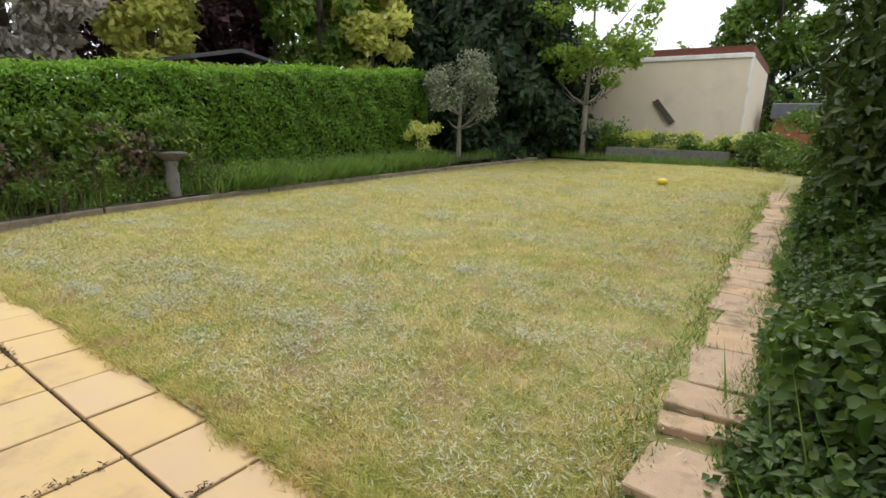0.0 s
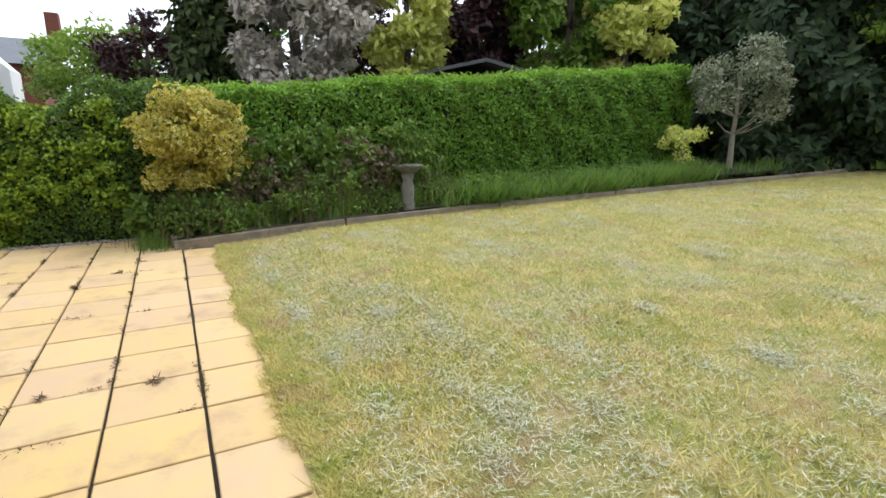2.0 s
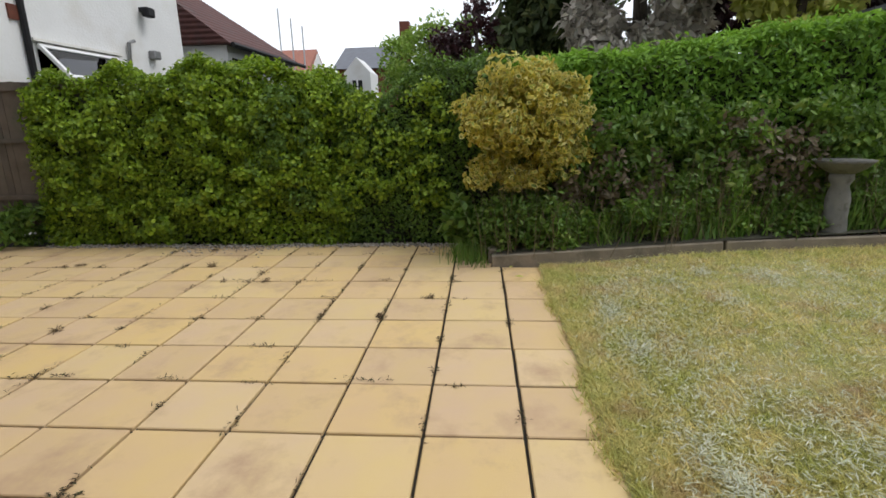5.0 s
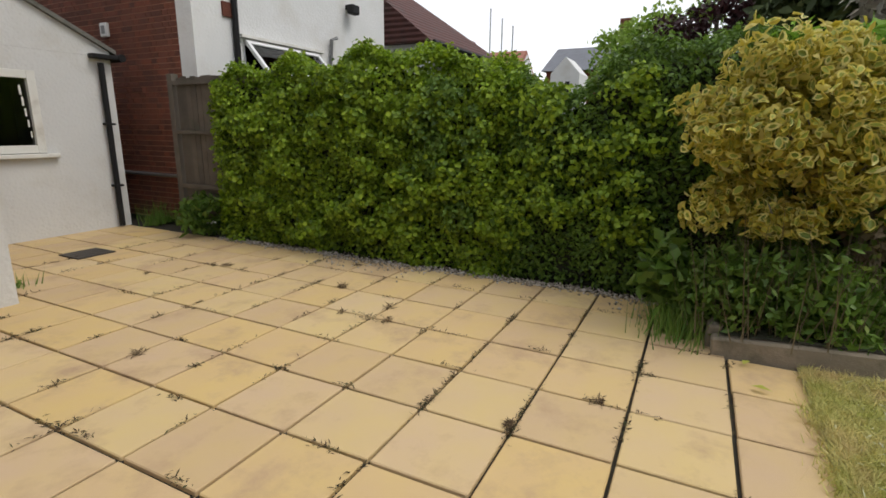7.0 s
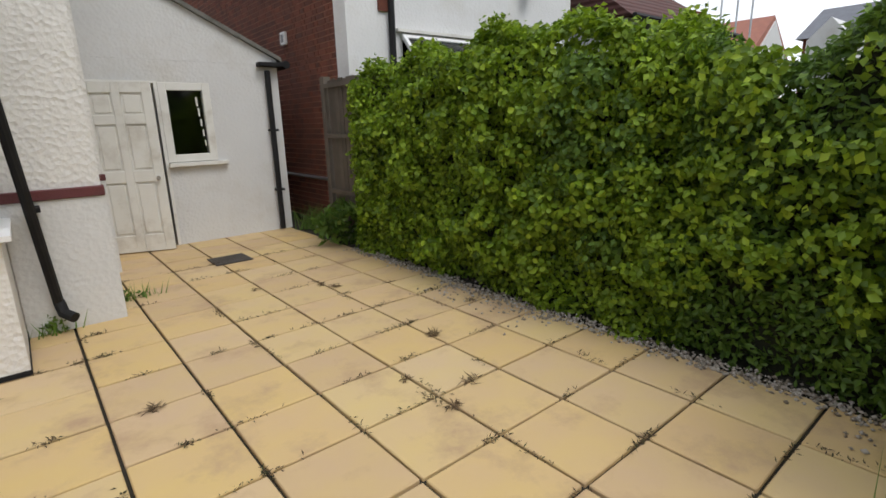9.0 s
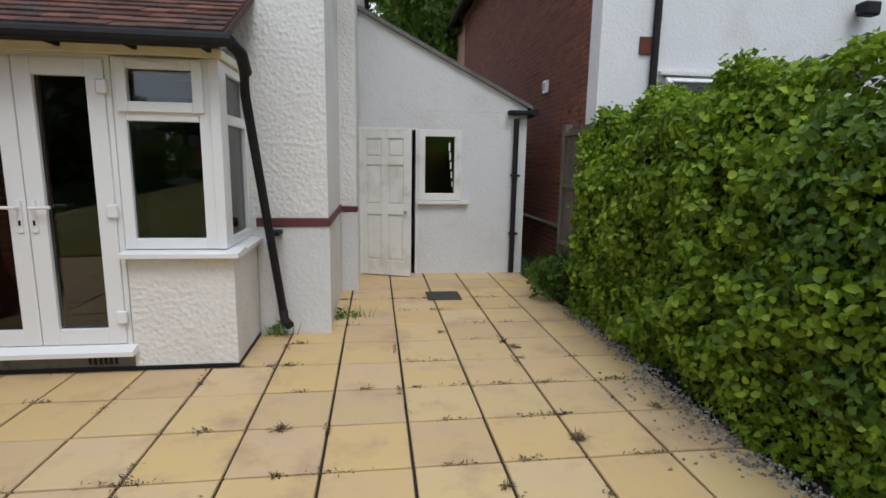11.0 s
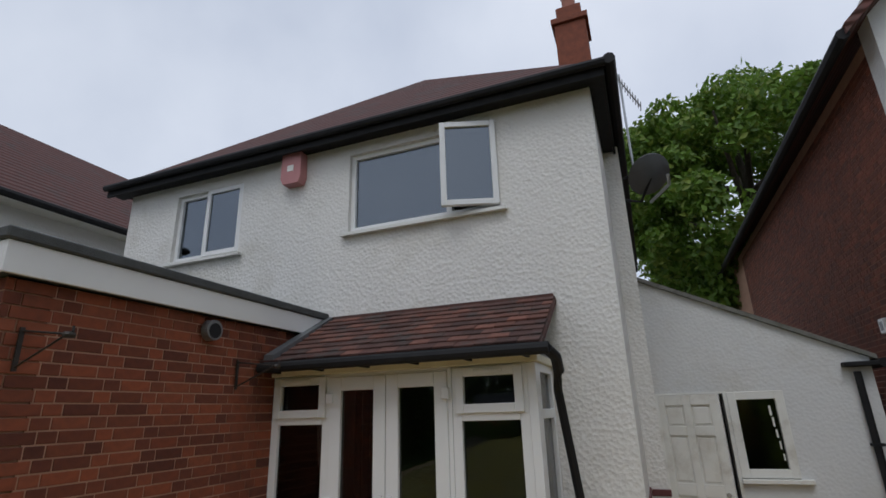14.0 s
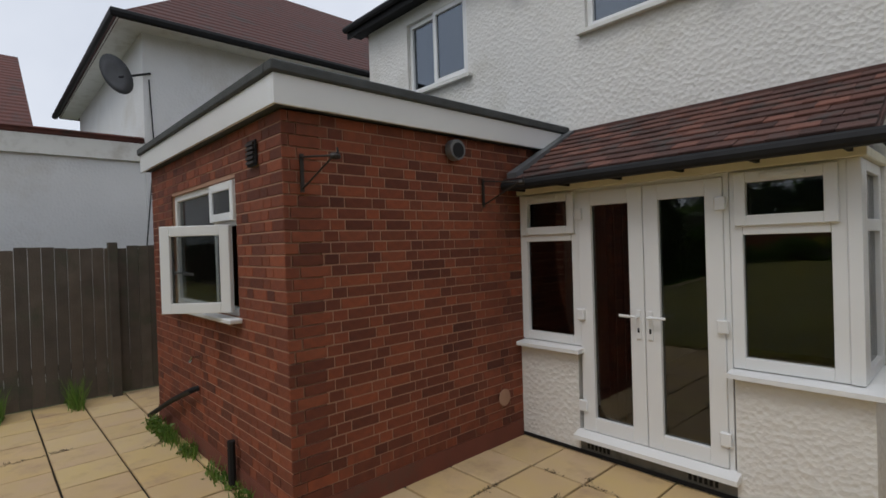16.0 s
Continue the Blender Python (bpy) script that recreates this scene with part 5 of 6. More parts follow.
for k in range(126):
    y_ = RNG.uniform(1.2, 10.5) if k < 110 else RNG.uniform(0.9, 1.7)
    x_ = -8.38 - RNG.uniform(0, 0.45) + max(0, y_ - 6) * 0.06
    hgt = RNG.uniform(0.2, 0.5) * (1.2 if y_ < 3.6 else 0.8)
    z_ = ground_height(x_, y_) + 0.1
    pl = thing("bed_plant", "leafy green weed growing in the raised bed", "plant", "bed weeds")
    p_, d_ = shell_points(340, (x_, y_, z_ + hgt * 0.55), (0.22, 0.3, hgt * 0.55), 16, 0.11)
    leaves_mesh("leaves", p_, d_, 0.075, 0.035, WEED if k % 3 else GREENLEAF, pl)
    n_ = 26
    blades_mesh("stalk", x_ + RNG.normal(0, 0.14, n_), y_ + RNG.normal(0, 0.18, n_), np.full(n_, z_), hgt * 1.5, 0.008, DRYSTEM if y_ < 5 else GRASSY, pl)
for k in range(18):
    y_ = RNG.uniform(1.6, 4.8)
    x_ = -8.72
    pl = thing("climbing_shrub", "leafy shrub with dry stems against the hedge", "shrub", "hedge-side shrubs")
    z_ = ground_height(x_, y_) + 0.3
    p_, d_ = shell_points(420, (x_, y_, z_ + RNG.uniform(0.3, 0.8)), (0.16, 0.35, 0.4), 14, 0.13)
    leaves_mesh("leaves", p_, d_ + np.array([0.8, 0, 0]), 0.085, 0.045, [WEED, GREENLEAF, DRYSTEM, PRIVET][k % 4], pl)
    blades_mesh("stalk", x_ + RNG.normal(0.1, 0.08, 20), y_ + RNG.normal(0, 0.25, 20), np.full(20, z_ - 0.3), 0.7, 0.012, DRYSTEM, pl)

vs = thing("variegated_shrub", "large gold-variegated euonymus shrub beside the patio corner", "shrub")
part("trunk", trunk_bm(-8.78, 1.22, 0.1, 1.5, 0.045, 9, 0.5, 4), BARK_P, vs)
outer = shell_points(5600, (-8.64, 1.18, 1.34), (0.40, 0.60, 0.60), 60, 0.17)
inner_ = shell_points(3200, (-8.64, 1.16, 1.36), (0.26, 0.40, 0.44), 34, 0.19)
low_ = shell_points(700, (-8.52, 0.86, 0.86), (0.14, 0.22, 0.16), 8, 0.12)
p_, d_ = np.concatenate([outer[0], inner_[0], low_[0]]), np.concatenate([outer[1], inner_[1], low_[1]])
leaves_mesh("crown", p_, d_, 0.076, 0.038, VARIEG, vs, spread=0.6, oval=True, centre=VARIEG_MID)
p_, d_ = shell_points(900, (-8.95, 1.2, 0.95), (0.3, 0.35, 0.4), 18, 0.16)
leaves_mesh("inner_leaves", p_, d_, 0.075, 0.045, PRIVET, vs)
cw = thing("corner_weeds", "tuft of grass and broad weeds at the sleeper corner", "weeds")
n_ = 420
blades_mesh("blades", -8.42 + RNG.normal(0, 0.13, n_), 0.62 + RNG.normal(0, 0.12, n_), np.zeros(n_), 0.24, 0.01, GRASSY, cw)
p_, d_ = shell_points(420, (-8.62, 0.60, 0.32), (0.18, 0.25, 0.3), 14, 0.10)
leaves_mesh("leaves", p_, d_, 0.13, 0.075, WEED, cw)
tree("golden_shrub", "small yellow-leaved shrub in the bed", -8.4, 10.3, 0.7, 1, 1.32, (0.38, 0.42, 0.36), GOLDLEAF, 0.09, 800, 9, 0.17, BARK_P, 0.03, 5, 6, category="shrub")
tree("grey_shrub", "round grey-green shrub with bare stems", -8.15, 11.6, 0.75, 1, 2.5, (0.85, 0.95, 0.85), GREYSHRUB, 0.10, 4200, 26, 0.32, BARK_P, 0.06, 9, 8, category="shrub")
tree("lime_sapling", "slender young tree with bright lime leaves", -6.2, 15.5, 0.78, 1, 4.6, (1.7, 1.5, 1.7), LIME, 0.17, 5200, 44, 0.32, BARK_P, 0.085, 12, 12)

# ---- far end ----
fw = structure("raised_bed_wall", box(-5.5, -2.2, 15.62, 15.8, 0.5, 1.12, None, 0.01), STONE, "low pale stone wall of the far raised bed", "wall")
structure("raised_bed_soil", box(-7.4, 0.9, 15.81, 18.0, 0.4, 1.05), SOIL, "soil of the raised bed at the garden end", "flower bed")
p_, d_ = shell_points(4200, (-3.7, 16.4, 1.35), (2.4, 0.5, 0.22), 60, 0.2)
fb = thing("far_border", "low yellow-green border plants under the barn wall", "plants")
leaves_mesh("leaves", p_, d_, 0.11, 0.06, GOLDLEAF, fb)
p_, d_ = shell_points(3600, (-3.7, 16.2, 1.2), (2.6, 0.5, 0.25), 60, 0.2)
leaves_mesh("leaves", p_, d_, 0.11, 0.06, WEED, fb)
for x_, y_, z_, r_ in ((-1.5, 15.4, 1.1, 0.75), (-0.6, 14.4, 1.0, 0.7), (-5.9, 16.3, 1.4, 0.8), (-7.2, 15.9, 1.2, 0.6)):
    sh = thing("far_shrub", "dense green shrub at the end of the lawn", "shrub", "far shrubs")
    p_, d_ = shell_points(1500, (x_, y_, z_), (r_, r_ * 0.8, r_ * 0.6), 24, 0.24)
    leaves_mesh("leaves", p_, d_, 0.12, 0.06, WEED, sh)
n_ = 1800
lg = blades_mesh("far_grass", RNG.uniform(-7, -2, n_), RNG.uniform(15.1, 15.6, n_), np.full(n_, 0.74), 0.22, 0.02, GRASSY)
tagged(lg, "long grass along the foot of the far wall", "grass", "", "stuff")
barn = thing("outbuilding", "cream rendered outbuilding with a brick parapet closing the garden", "outbuilding")
part("wall", box(-8.6, -2.3, 18.0, 18.3, 0.3, 3.8), CREAM, barn, "smooth cream rendered wall")
part("coping", box(-8.65, -2.25, 17.94, 18.36, 3.802, 3.94, None, 0.01), PAINT, barn, "white coping")
part("parapet", box(-8.6, -2.3, 18.3, 24.0, 3.94, 4.2), BRICK_N, barn, "dark red brick parapet")
part("side_wall", box(-2.6, -2.3, 18.302, 24.0, 0.3, 3.93), CREAM, barn)
part("corner_board", box(-2.298, -2.25, 17.98, 18.1, 0.6, 3.79), PAINT, barn)
part("old_beam", prism([(-4.9, 2.55), (-4.75, 2.65), (-4.15, 1.95), (-4.3, 1.85)], 17.9, 17.998, "y"), BARK, barn, "dead climber stem on the wall")
gar = thing("garage", "small garage with grey roof and orange-stained boards", "garage")
part("boards", box(-1.75, 2.6, 22.0, 22.3, 0.4, 2.2), RUST_DOOR, gar)
part("roof", box(-1.85, 2.8, 21.8, 26.0, 2.202, 2.75, None, 0.03), SLATE, gar)
shd = thing("shed", "low shed with felt roof peeping over the hedge", "shed")
part("wall", box(-14.0, -11.6, 6.3, 8.5, 0.3, 2.72), RUST_DOOR, shd)
part("roof", prism([(6.1, 2.72), (7.3, 3.0), (8.8, 2.76), (8.8, 2.83), (7.3, 3.08), (6.1, 2.79)], -14.2, -11.3, "x"), FELT, shd)
part("fascia", box(-11.59, -11.5, 7.4, 8.7, 2.6, 2.755), PAINT, shd, "white gutter board")

# ---- trees behind the hedge ----
for x_, y_, z_, r_, mt in ((-20.0, 4.5, 4.2, 2.4, PRIVET), (-19.0, 8.5, 4.4, 2.4, PURPLE), (-17.5, 12.5, 4.6, 2.4, GREENLEAF), (-15.0, 16.0, 4.6, 2.4, PRIVET), (-15.5, 9.6, 3.8, 1.6, PURPLE)):
    tree("background_tree", "dense tree filling the view behind the garden trees", x_, y_, 0, 1, z_, (r_, r_, r_ * 1.0), mt, 0.3, 3600, 34, r_ * 0.27, None, 0.2, 8, 41)
conifer("gold_conifer", "tall dark conifer with golden drooping tips", -16.0, 2.35, 0, 9.0, 1.35, GOLDCON, 15000, 3)
tree("silver_tree", "large silvery-leaved tree beyond the hedge", -13.9, 3.7, 0, 1, 4.6, (1.5, 1.75, 2.6), SILVER, 0.22, 15000, 80, 0.42, None, 0.2, 12, 3)
tree("golden_tree", "yellow-green variegated tree beyond the hedge", -13.6, 6.4, 0, 1, 4.4, (0.8, 0.95, 2.2), GOLDLEAF, 0.22, 8500, 46, 0.36, None, 0.14, 10, 5)
tree("copper_tree", "dark purple-leaved plum tree beyond the hedge", -14.2, 8.6, 0, 1, 4.9, (1.3, 1.8, 2.6), PURPLE, 0.22, 9500, 60, 0.38, None, 0.16, 12, 7)
tree("maple_tree", "green and cream variegated maple beyond the hedge", -12.4, 10.6, 0, 1, 5.0, (1.4, 1.8, 2.7), GREENLEAF, 0.24, 11000, 60, 0.42, None, 0.18, 12, 9)
tree("golden_maple", "cream-variegated maple behind the hedge", -11.3, 11.5, 0, 1, 4.3, (0.9, 1.0, 1.7), GOLDLEAF, 0.22, 5500, 30, 0.36, None, 0.15, 10, 11)
tree("pale_tree", "thin pale-leaved tree in the distance", -16.5, 18.0, 0, 1, 6.5, (1.8, 1.8, 2.6), SILVER, 0.28, 6000, 40, 0.5, None, 0.18, 10, 13)
conifer("dark_conifer", "massive dark green conifer at the garden corner", -9.6, 15.9, 0.4, 9.8, 3.3, CONIFER, 46000, 15, 0.08)
conifer("dark_conifer", "dark green conifer standing behind the corner", -11.8, 14.0, 0.4, 8.0, 2.4, CONIFER, 20000, 17, 0.05)
tree("far_tree", "dark green tree standing beyond the outbuilding", -2.6, 30.0, 0, 1, 6.8, (2.4, 2.3, 2.0), PRIVET, 0.36, 7500, 44, 0.6, None, 0.25, 12, 19)
tree("street_tree", "broad leafy green tree behind the house", -11.0, -19.0, 0, 1, 8.6, (4.6, 4.6, 4.4), GREENLEAF, 0.28, 60000, 210, 0.85, None, 0.35, 14, 21)
tree("street_tree", "leafy green tree top showing over the roof", 0.4, -19.0, 0, 1, 10.6, (2.0, 2.0, 2.2), GREENLEAF, 0.32, 3000, 30, 0.7, None, 0.3, 10, 23)
for x_, y_, z_, r_, mt in ((-22.0, -1.5, 3.0, 1.3, GREENLEAF), (-20.5, -0.9, 3.4, 1.3, LIME), (-19.5, 0.4, 3.2, 1.2, GREENLEAF), (-18.0, 0.6, 3.4, 1.1, PURPLE), (-18.5, -4.4, 1.8, 0.8, GREENLEAF)):
    tree("garden_tree", "rounded garden tree among the far houses", x_, y_, 0, 1, z_, (r_, r_, r_ * 0.9), mt, 0.17, 2600, 34, r_ * 0.32, None, 0.12, 8, 25)
for k in range(26):
    x_, y_ = -24 + 34 * (k / 26), 34 + 6 * math.sin(k * 1.7)
    tree("distant_tree", "distant dark green tree on the skyline", x_, y_, 0, 1, 3.4, (2.2, 2.0, 2.2), GREENLEAF if k % 3 else CONIFER, 0.4, 900, 22, 0.8, None, 0.2, 6, k)

# ---- path and right border ----
path = thing("stepping_path", "narrow path of worn sandstone-coloured slabs along the lawn", "path", "", "structure")
PSTONE = material("worn_path_stone", (0.56, 0.41, 0.26), 0.9, (0.44, 0.31, 0.20), 6, 140, 0.5, rnd=[(1, 1, 1), (0.85, 0.85, 0.88), (1.05, 1.0, 0.9)], stain=(0.14, 0.12, 0.07), stain_scale=4)
rp = random.Random(8)
y = 1.55
while y < 10.2:
    ln = rp.uniform(0.24, 0.5)
    if rp.random() < 0.3:
        ln *= 0.6
    zb = ground_height(-0.45, y + ln / 2)
    s = part("slab", box(-0.17 + rp.uniform(0, 0.09), 0.19 + rp.uniform(-0.04, 0.04), -ln / 2 + 0.008, ln / 2 - 0.008, -0.03, 0.014, None, 0.006), PSTONE, path)
    s.matrix_basis = pose(-0.60 - 0.012 * y + rp.uniform(-0.04, 0.04), y + ln / 2, zb + 0.008, rp.uniform(1.6, 3.4), rp.uniform(-1.5, 1.5), rp.uniform(-9, 9))
    y += ln
tagged(raw_mesh("border_soil", np.array([[-0.85, 1.28, 0.0], [1.0, 1.28, 0.02], [1.0, 15.7, 0.76], [-0.85, 15.7, 0.72]]), np.array([[0, 1, 2, 3]]), SOIL), "dark border soil beside the path", "flower bed", "", "structure")
for k in range(90):
    y_ = 1.5 + 9.0 * (k / 90) + RNG.uniform(-0.1, 0.1)
    x_ = RNG.uniform(-0.18, 0.8)
    hgt = RNG.uniform(0.22, 0.55) + 0.35 * max(0, x_)
    z_ = ground_height(x_, y_)
    pl = thing("border_plant", "leafy green border plant beside the path", "plant", "border plants")
    p_, d_ = shell_points(420, (x_, y_, z_ + hgt * 0.55), (0.26, 0.28, hgt * 0.5), 18, 0.11)
    leaves_mesh("leaves", p_, d_ + np.array([0, 0, 0.5]), 0.08, 0.048, BORDER if k % 5 else WEED, pl, oval=True)
    if k % 2:
        blades_mesh("stalk", x_ + RNG.normal(-0.1, 0.15, 24), y_ + RNG.normal(0, 0.15, 24), np.full(24, z_), hgt * 0.85, 0.012, GRASSY, pl)
n_ = 38000
yy = 1.3 + 9.5 * RNG.uniform(0, 1, n_) ** 1.5
xx = -0.40 + 1.38 * RNG.uniform(0, 1, n_) + 0.07 * np.sin(yy * 5.0) + RNG.normal(0, 0.05, n_)
zz = heights(xx, yy) + RNG.uniform(0.02, 0.22, n_) * np.clip((xx + 0.55) * 3, 0.25, 2.2)
gc = leaves_mesh("ground_cover", np.stack([xx, yy, zz], 1), np.tile([-0.4, -0.3, 1.0], (n_, 1)), 0.055, 0.036, BORDER, spread=0.6)
tagged(gc, "low leafy weeds covering the border beside the path", "weeds", "", "stuff")
n_ = 9000
yy = 1.4 + 9.0 * RNG.uniform(0, 1, n_) ** 1.3
sd_ = RNG.uniform(0, 1, n_) < 0.8
xx = -0.60 - 0.012 * yy + np.where(sd_, 0.20, -0.19) + RNG.normal(0, 0.055, n_) + 0.04 * np.sin(yy * 4.3)
tagged(blades_mesh("path_grass", xx, yy, heights(xx, yy), 0.06, 0.008, GRASSY, lean=0.9), "tufts of grass creeping over the path edges", "grass", "", "stuff")
lau = thing("laurel_shrub", "tall glossy dark evergreen shrub overhanging the path", "shrub")
part("trunk", trunk_bm(0.6, 7.2, 0.3, 3.6, 0.09, 16, 1.0, 31), BARK, lau)
p_, d_ = shell_points(30000, (0.62, 7.2, 2.5), (0.85, 2.1, 2.2), 170, 0.38)
leaves_mesh("crown", p_, d_, 0.17, 0.07, LAUREL, lau)
lau2 = thing("laurel_shrub", "dense evergreen shrub behind the path border", "shrub")
part("trunk", trunk_bm(0.75, 4.3, 0.2, 2.6, 0.06, 10, 0.6, 33), BARK, lau2)
p_, d_ = shell_points(16000, (0.82, 4.2, 2.0), (0.42, 1.8, 1.8), 110, 0.29)
leaves_mesh("crown", p_, d_, 0.13, 0.055, LAUREL, lau2)
p_, d_ = shell_points(3200, (-0.1, 11.4, 1.5), (0.75, 1.6, 0.7), 50, 0.26)
lau3 = thing("border_shrub", "spreading green shrub at the end of the path", "shrub")
leaves_mesh("leaves", p_, d_, 0.12, 0.06, WEED, lau3)

# ---- lawn grass, clippings, litter ----
n_ = 470000
u = RNG.uniform(0, 1, n_)
yy = 1.30 + 14.2 * u ** 2.0
xx = RNG.uniform(-8.12, -0.78, n_)
patch = np.sin(xx * 1.3 + 2 * np.sin(yy * 0.9)) + np.sin(yy * 1.7 - xx * 0.8)
keep = RNG.uniform(0, 1, n_) < 0.72 + 0.15 * patch
xx, yy = xx[keep], yy[keep]
lg = blades_mesh("lawn_grass", xx, yy, heights(xx, yy) - 0.004, 0.038, 0.008, BLADE, lean=1.3)
tagged(lg, "short dry and green blades of the mown lawn", "grass", "", "stuff")
n_ = 60000
c_ = 300
cx, cy = RNG.uniform(-7.6, -1.0, c_), 1.6 + 9 * RNG.uniform(0, 1, c_) ** 1.5
cs = RNG.uniform(0.05, 0.34, c_)
k_ = RNG.integers(0, c_, n_)
xx = cx[k_] + RNG.normal(0, 1, n_) * cs[k_] * 1.3
yy = np.maximum(1.3, cy[k_] + RNG.normal(0, 1, n_) * cs[k_] * 0.6)
zz = heights(xx, yy) + 0.022 + RNG.uniform(0, 0.02, n_)
cl = leaves_mesh("grass_clippings", np.stack([xx, yy, zz], 1), np.tile([0, 0, 1.0], (n_, 1)), 0.045, 0.005, CLIP, spread=0.35, droop=0)
tagged(cl, "pale dried grass clippings left in rows on the lawn", "clippings", "", "stuff")
n_ = 11000
xx = RNG.uniform(-8.1, -0.3, n_)
yy = 1.30 + 0.03 * np.sin(xx * 3.7) + 0.02 * np.sin(xx * 11.0) + RNG.normal(0.0, 0.035, n_)
lg = blades_mesh("edge_grass", xx, yy, np.full(n_, 0.0), 0.05, 0.007, BLADE, lean=1.1)
tagged(lg, "ragged grass along the patio edge", "grass", "", "stuff")
n_ = 6500
c_ = 240
cx, cy = RNG.integers(-2, 17, c_) * 0.46 - 8.14 + RNG.normal(0, 0.02, c_), RNG.uniform(-5.5, 1.0, c_)
sw_ = RNG.uniform(0, 1, c_) < 0.5
jx = RNG.uniform(-8.8, -4.2, c_)
jy = 0.90 - 0.46 * RNG.integers(0, 14, c_)
cx, cy = np.where(sw_, cx, jx), np.where(sw_, cy, jy)
k_ = RNG.integers(0, c_, n_)
along = RNG.normal(0, 1, n_) * RNG.uniform(0.02, 0.09, c_)[k_]
across = RNG.normal(0, 0.011, n_)
xx, yy = cx[k_] + np.where(sw_[k_], across, along), cy[k_] + np.where(sw_[k_], along, across)
cl = leaves_mesh("joint_weeds", np.stack([xx, yy, np.full(n_, 0.004)], 1), np.tile([0, 0, 1.0], (n_, 1)), 0.028, 0.007, material("brown_joint_weed", (1, 1, 1), 0.9, (0.8, 0.8, 0.8), 6, 30, 0.0, island=[(0.05, 0.033, 0.018), (0.10, 0.06, 0.03), (0.06, 0.07, 0.02), (0.03, 0.02, 0.013)]), spread=0.5, droop=0)
tagged(cl, "withered weeds and debris caught in the slab joints", "weeds", "", "stuff")
n_ = 2600
yy = RNG.uniform(-4.6, 0.6, n_)
xx = -9.06 + RNG.normal(0, 0.05, n_) + 0.06 * np.abs(RNG.normal(0, 1, n_)) ** 2 * (np.sin(yy * 2.1) > 0.2)
s3 = RNG.uniform(0.006, 0.016, n_)[:, None, None]
octa = np.array([[1, 0, 0], [0, 1, 0], [-1, 0, 0], [0, -1, 0], [0, 0, 0.8], [0, 0, -0.8]])
v = np.stack([xx, yy, np.full(n_, 0.006)], 1)[:, None, :] + octa[None] * s3 * RNG.uniform(0.6, 1.4, (n_, 6, 1))
tri = np.array([[0, 1, 4], [1, 2, 4], [2, 3, 4], [3, 0, 4], [1, 0, 5], [2, 1, 5], [3, 2, 5], [0, 3, 5]])
gr = raw_mesh("gravel", v.reshape(-1, 3), (np.arange(n_)[:, None, None] * 6 + tri[None]).reshape(-1, 3), GRAVEL)
tagged(gr, "scattered pale gravel along the foot of the hedge", "gravel", "", "stuff")
for x_, y_, k_n in ((-2.4, -0.93, 60), (-1.7, -0.91, 80), (-1.2, -0.88, 130), (-0.8, -0.88, 110), (-2.9, -0.93, 40), (0.78, -0.4, 160), (0.8, 0.3, 200), (-6.75, -4.4, 40), (-6.1, -3.95, 50), (-9.3, -6.1, 150)):
    tw = thing("wall_foot_weed", "small tuft of weeds growing at the wall foot", "weeds", "wall foot weeds")
    blades_mesh("tuft", x_ + RNG.normal(0, 0.12, k_n), y_ + RNG.normal(0, 0.03, k_n), np.zeros(k_n), 0.13 if k_n < 140 else 0.3, 0.012, GRASSY, tw)["kind"] = "stuff"
    p_, d_ = shell_points(k_n, (x_, y_, 0.05), (0.14, 0.04, 0.05), 6, 0.05)
    leaves_mesh("leaves", p_, d_, 0.05, 0.025, WEED, tw)
toy = thing("yellow_toy", "small bright yellow plastic toy on the lawn", "toy")
part("body", lathe([(0.07, 0.0), (0.11, 0.05), (0.08, 0.10), (0.02, 0.12)], 0, 0, 12), YELLOWTOY, toy, "", True).matrix_basis = pose(-2.67, 10.54, ground_height(-2.67, 10.54) + 0.01)
stk = thing("stick", "short pale dry stick lying on the lawn", "stick")
part("twig", tube([(-2.78, 3.28, 0.24), (-2.66, 3.24, 0.25), (-2.55, 3.22, 0.245)], 0.006, 5), DRYSTEM, stk)
for x_, y_ in ((-8.02, 0.98), (-7.75, 1.0), (-7.6, 1.42), (-8.25, 0.95)):
    fl = thing("fallen_leaf", "yellow fallen leaf lying on the ground", "leaf", "fallen leaves")
    p_ = np.array([[x_, y_, ground_height(x_, y_) + 0.012]])
    leaves_mesh("blade", p_, np.array([[0, 0, 1.0]]), 0.11, 0.055, GOLDLEAF, fl, spread=0.1, droop=0)

DEADWEED = leaf_material("dead_weed_stem", [(0.10, 0.065, 0.035), (0.17, 0.11, 0.06), (0.07, 0.045, 0.025), (0.24, 0.17, 0.09)], 0.1, 0.9)
rw_ = random.Random(17)
for x_, y_ in [(-8.11, -3.6), (-7.92, -1.4), (-7.65, -1.65), (-6.5, -2.29), (-7.23, 0.3), (-6.82, -0.04), (-7.67, -1.26), (-4.48, 0.11), (-4.42, 0.66), (-8.18, -3.46), (-8.16, -2.03), (-8.81, -2.35), (-7.62, -3.88)]:
    dw = thing("dead_weed", "withered brown weed flattened on the patio slabs", "weeds", "dead patio weeds")
    k_n = rw_.randint(25, 55)
    size = rw_.uniform(0.03, 0.06)
    p_ = np.stack([x_ + RNG.normal(0, size * 0.35, k_n), y_ + RNG.normal(0, size * 0.25, k_n), np.full(k_n, 0.006) + RNG.uniform(0, 0.012, k_n)], 1)
    leaves_mesh("stem", p_, np.tile([0, 0, 1.0], (k_n, 1)), size, 0.007, DEADWEED, dw, spread=0.35, droop=0)

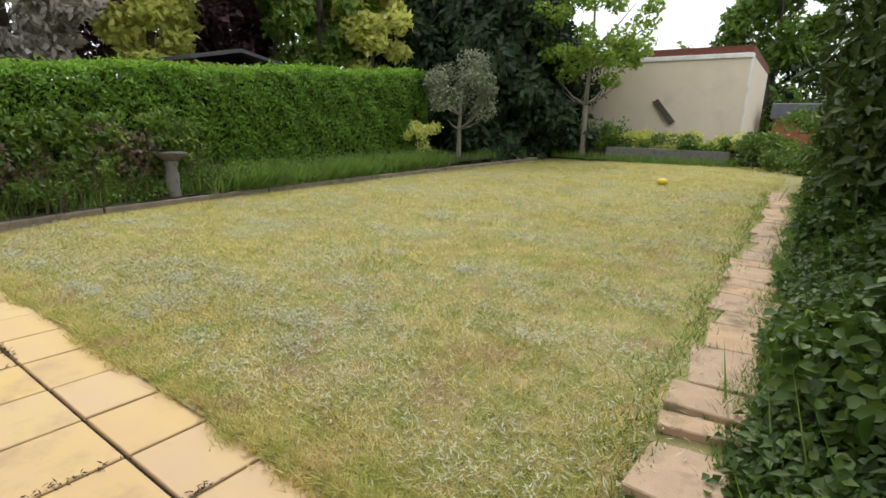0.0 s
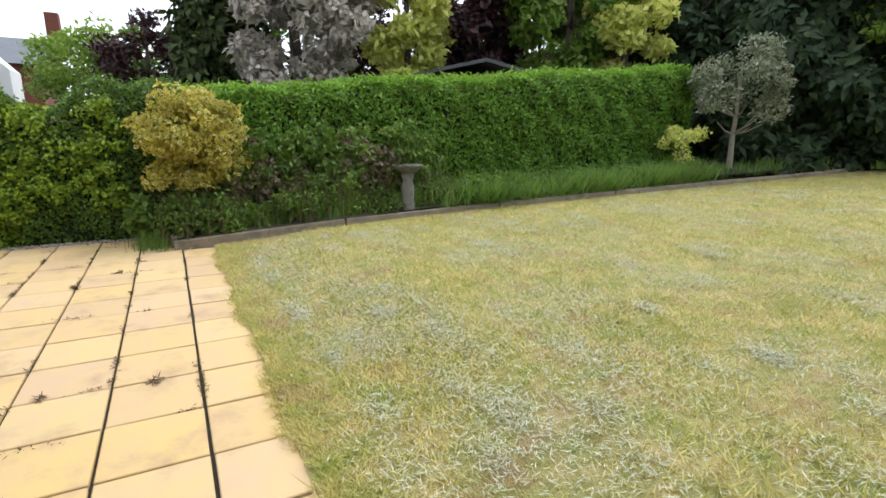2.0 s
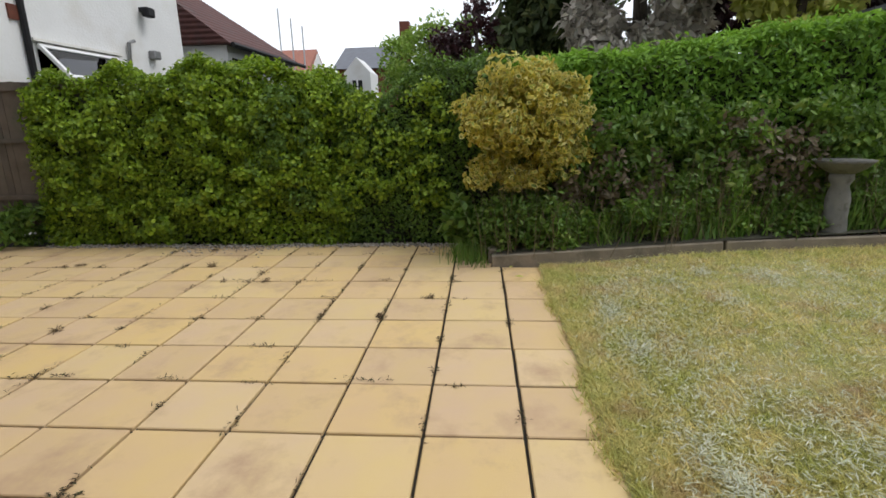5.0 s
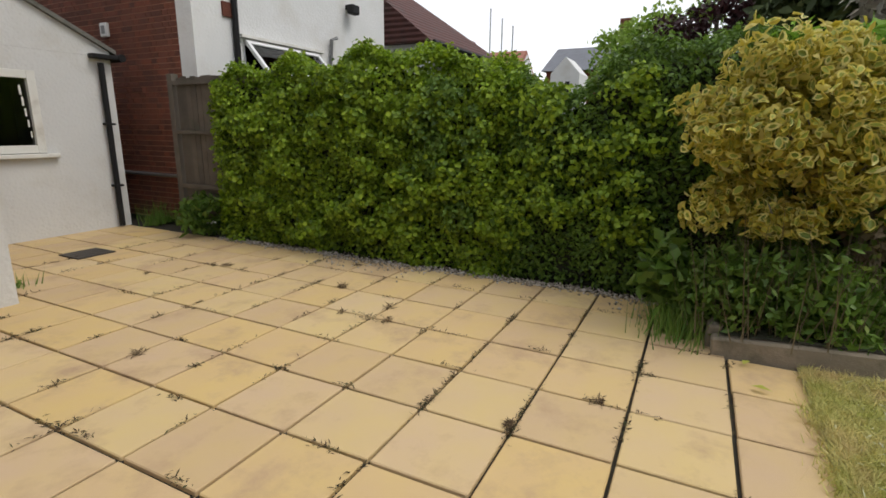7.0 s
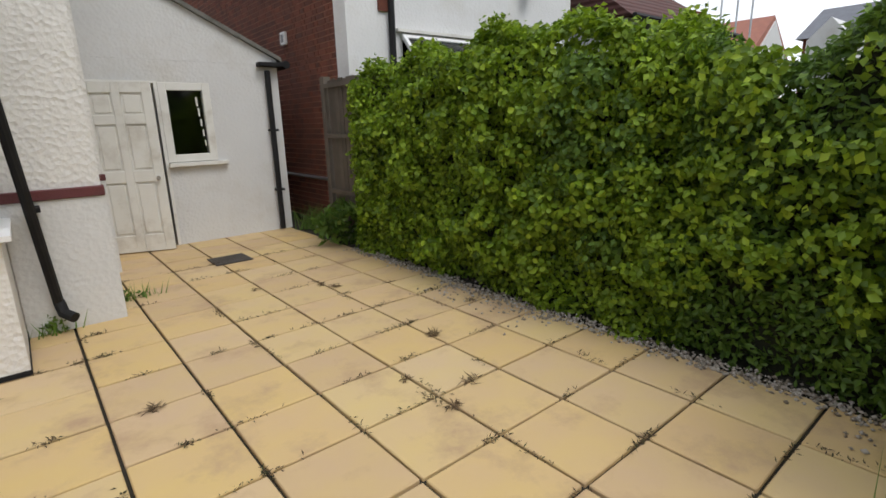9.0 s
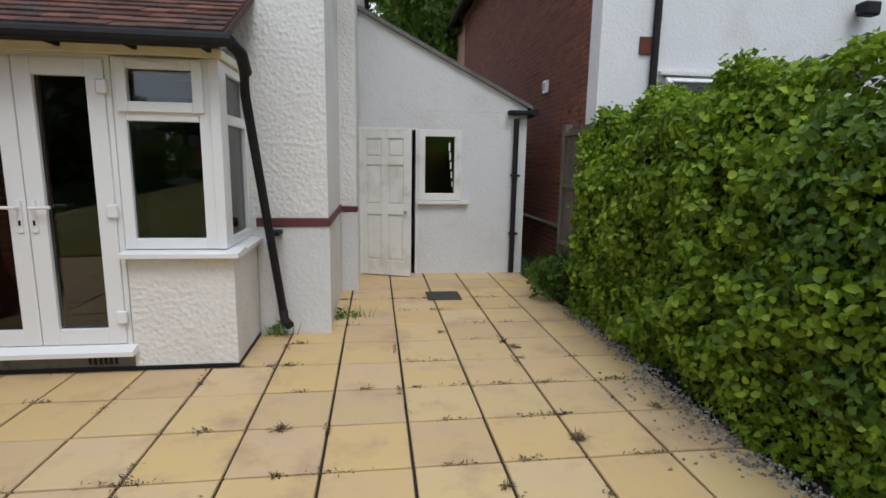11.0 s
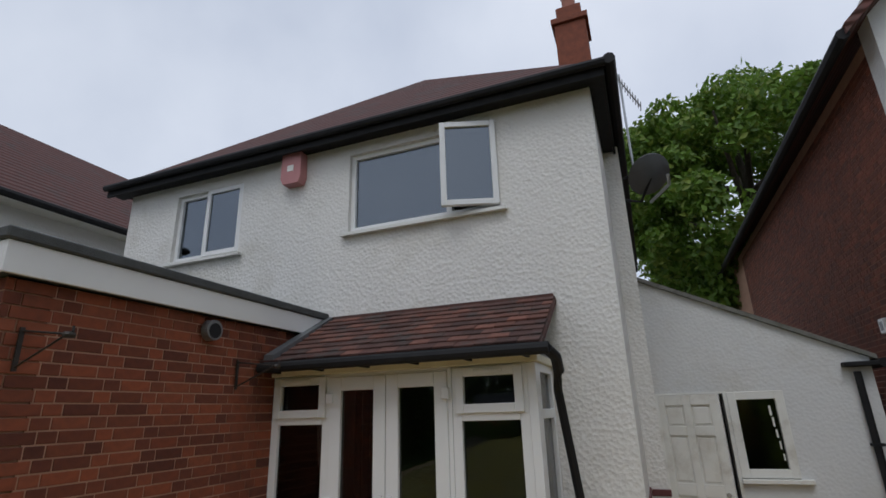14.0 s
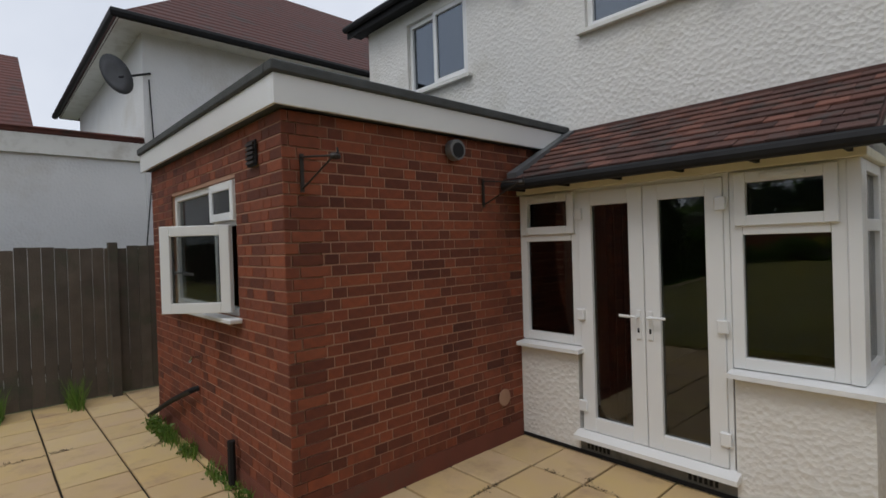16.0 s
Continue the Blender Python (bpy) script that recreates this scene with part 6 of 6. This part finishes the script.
# ---- patio slabs ----
patio = thing("patio", "patio of square buff and yellow concrete slabs with dark joints", "patio", "", "structure")
PX, PY, PP = -4.46, 0.90, 0.46
slab_me = {}


def slab_mesh(w, h):
    key = (round(w, 2), round(h, 2))
    if key not in slab_me:
        b = box(-w / 2, w / 2, -h / 2, h / 2, -0.035, 0.0, None, 0.005)
        me = bpy.data.meshes.new("slab")
        b.to_mesh(me)
        b.free()
        me.materials.append(SLAB)
        slab_me[key] = me
    return slab_me[key]


rs = random.Random(12)
for i in range(-11, 12):
    for j in range(-24, 2):
        xa, xb = PX + PP * i, PX + PP * (i + 1)
        ya, yb = PY + PP * (j - 1), PY + PP * j
        if j == 1:
            yb = ya + rs.uniform(0.385, 0.41)
        if xb < -9.0 or xa > 0.9:
            continue
        if j == 1 and xa < -8.2:
            continue
        if yb < -7.0:
            continue
        if xa > EX - 0.05 and xb < -0.2 and yb < EY + 0.02:
            continue
        if xa > -6.0 and yb < -3.3:
            continue
        if xa > -6.6 and yb < -4.1 or yb < -6.3 or (xa > -6.84 and yb < -5.6):
            continue
        gap = rs.uniform(0.013, 0.02)
        ob = new("slab", slab_mesh(xb - xa - gap, yb - ya - gap))
        ob.parent = patio
        ob.matrix_basis = pose((xa + xb) / 2, (ya + yb) / 2, rs.uniform(-0.002, 0.002), rs.uniform(-0.25, 0.25), rs.uniform(-0.25, 0.25), rs.uniform(-0.3, 0.3))

# ---- bricks of the extension ----
structure("plinth_extension_front", box(EX - 0.004, -0.42, EY - 0.0055, EY + 0.006, 0.0, 0.146), PLINTH, "brick-red painted plinth along the extension front", "plinth")
structure("plinth_extension_side", box(EX - 0.006, EX + 0.0055, -3.24, EY - 0.006, 0.0, 0.146), PLINTH, "brick-red painted plinth along the extension side", "plinth")
lay(wf, brick_courses(EX + 0.015, -0.42, 0.15, 2.62, 21, [(KW[0], KW[1], KW[2], KW[3])]), "x", EY - 0.006, BRICK, BRICK_J, lambda s, z: s < -2.2 and z > 0.3)
lay(ws, brick_courses(-3.96, EY - 0.0, 0.15, 2.62, 23), "y", EX + 0.006, BRICK, BRICK_J, lambda s, z: s > -2.9 and z > 0.35)
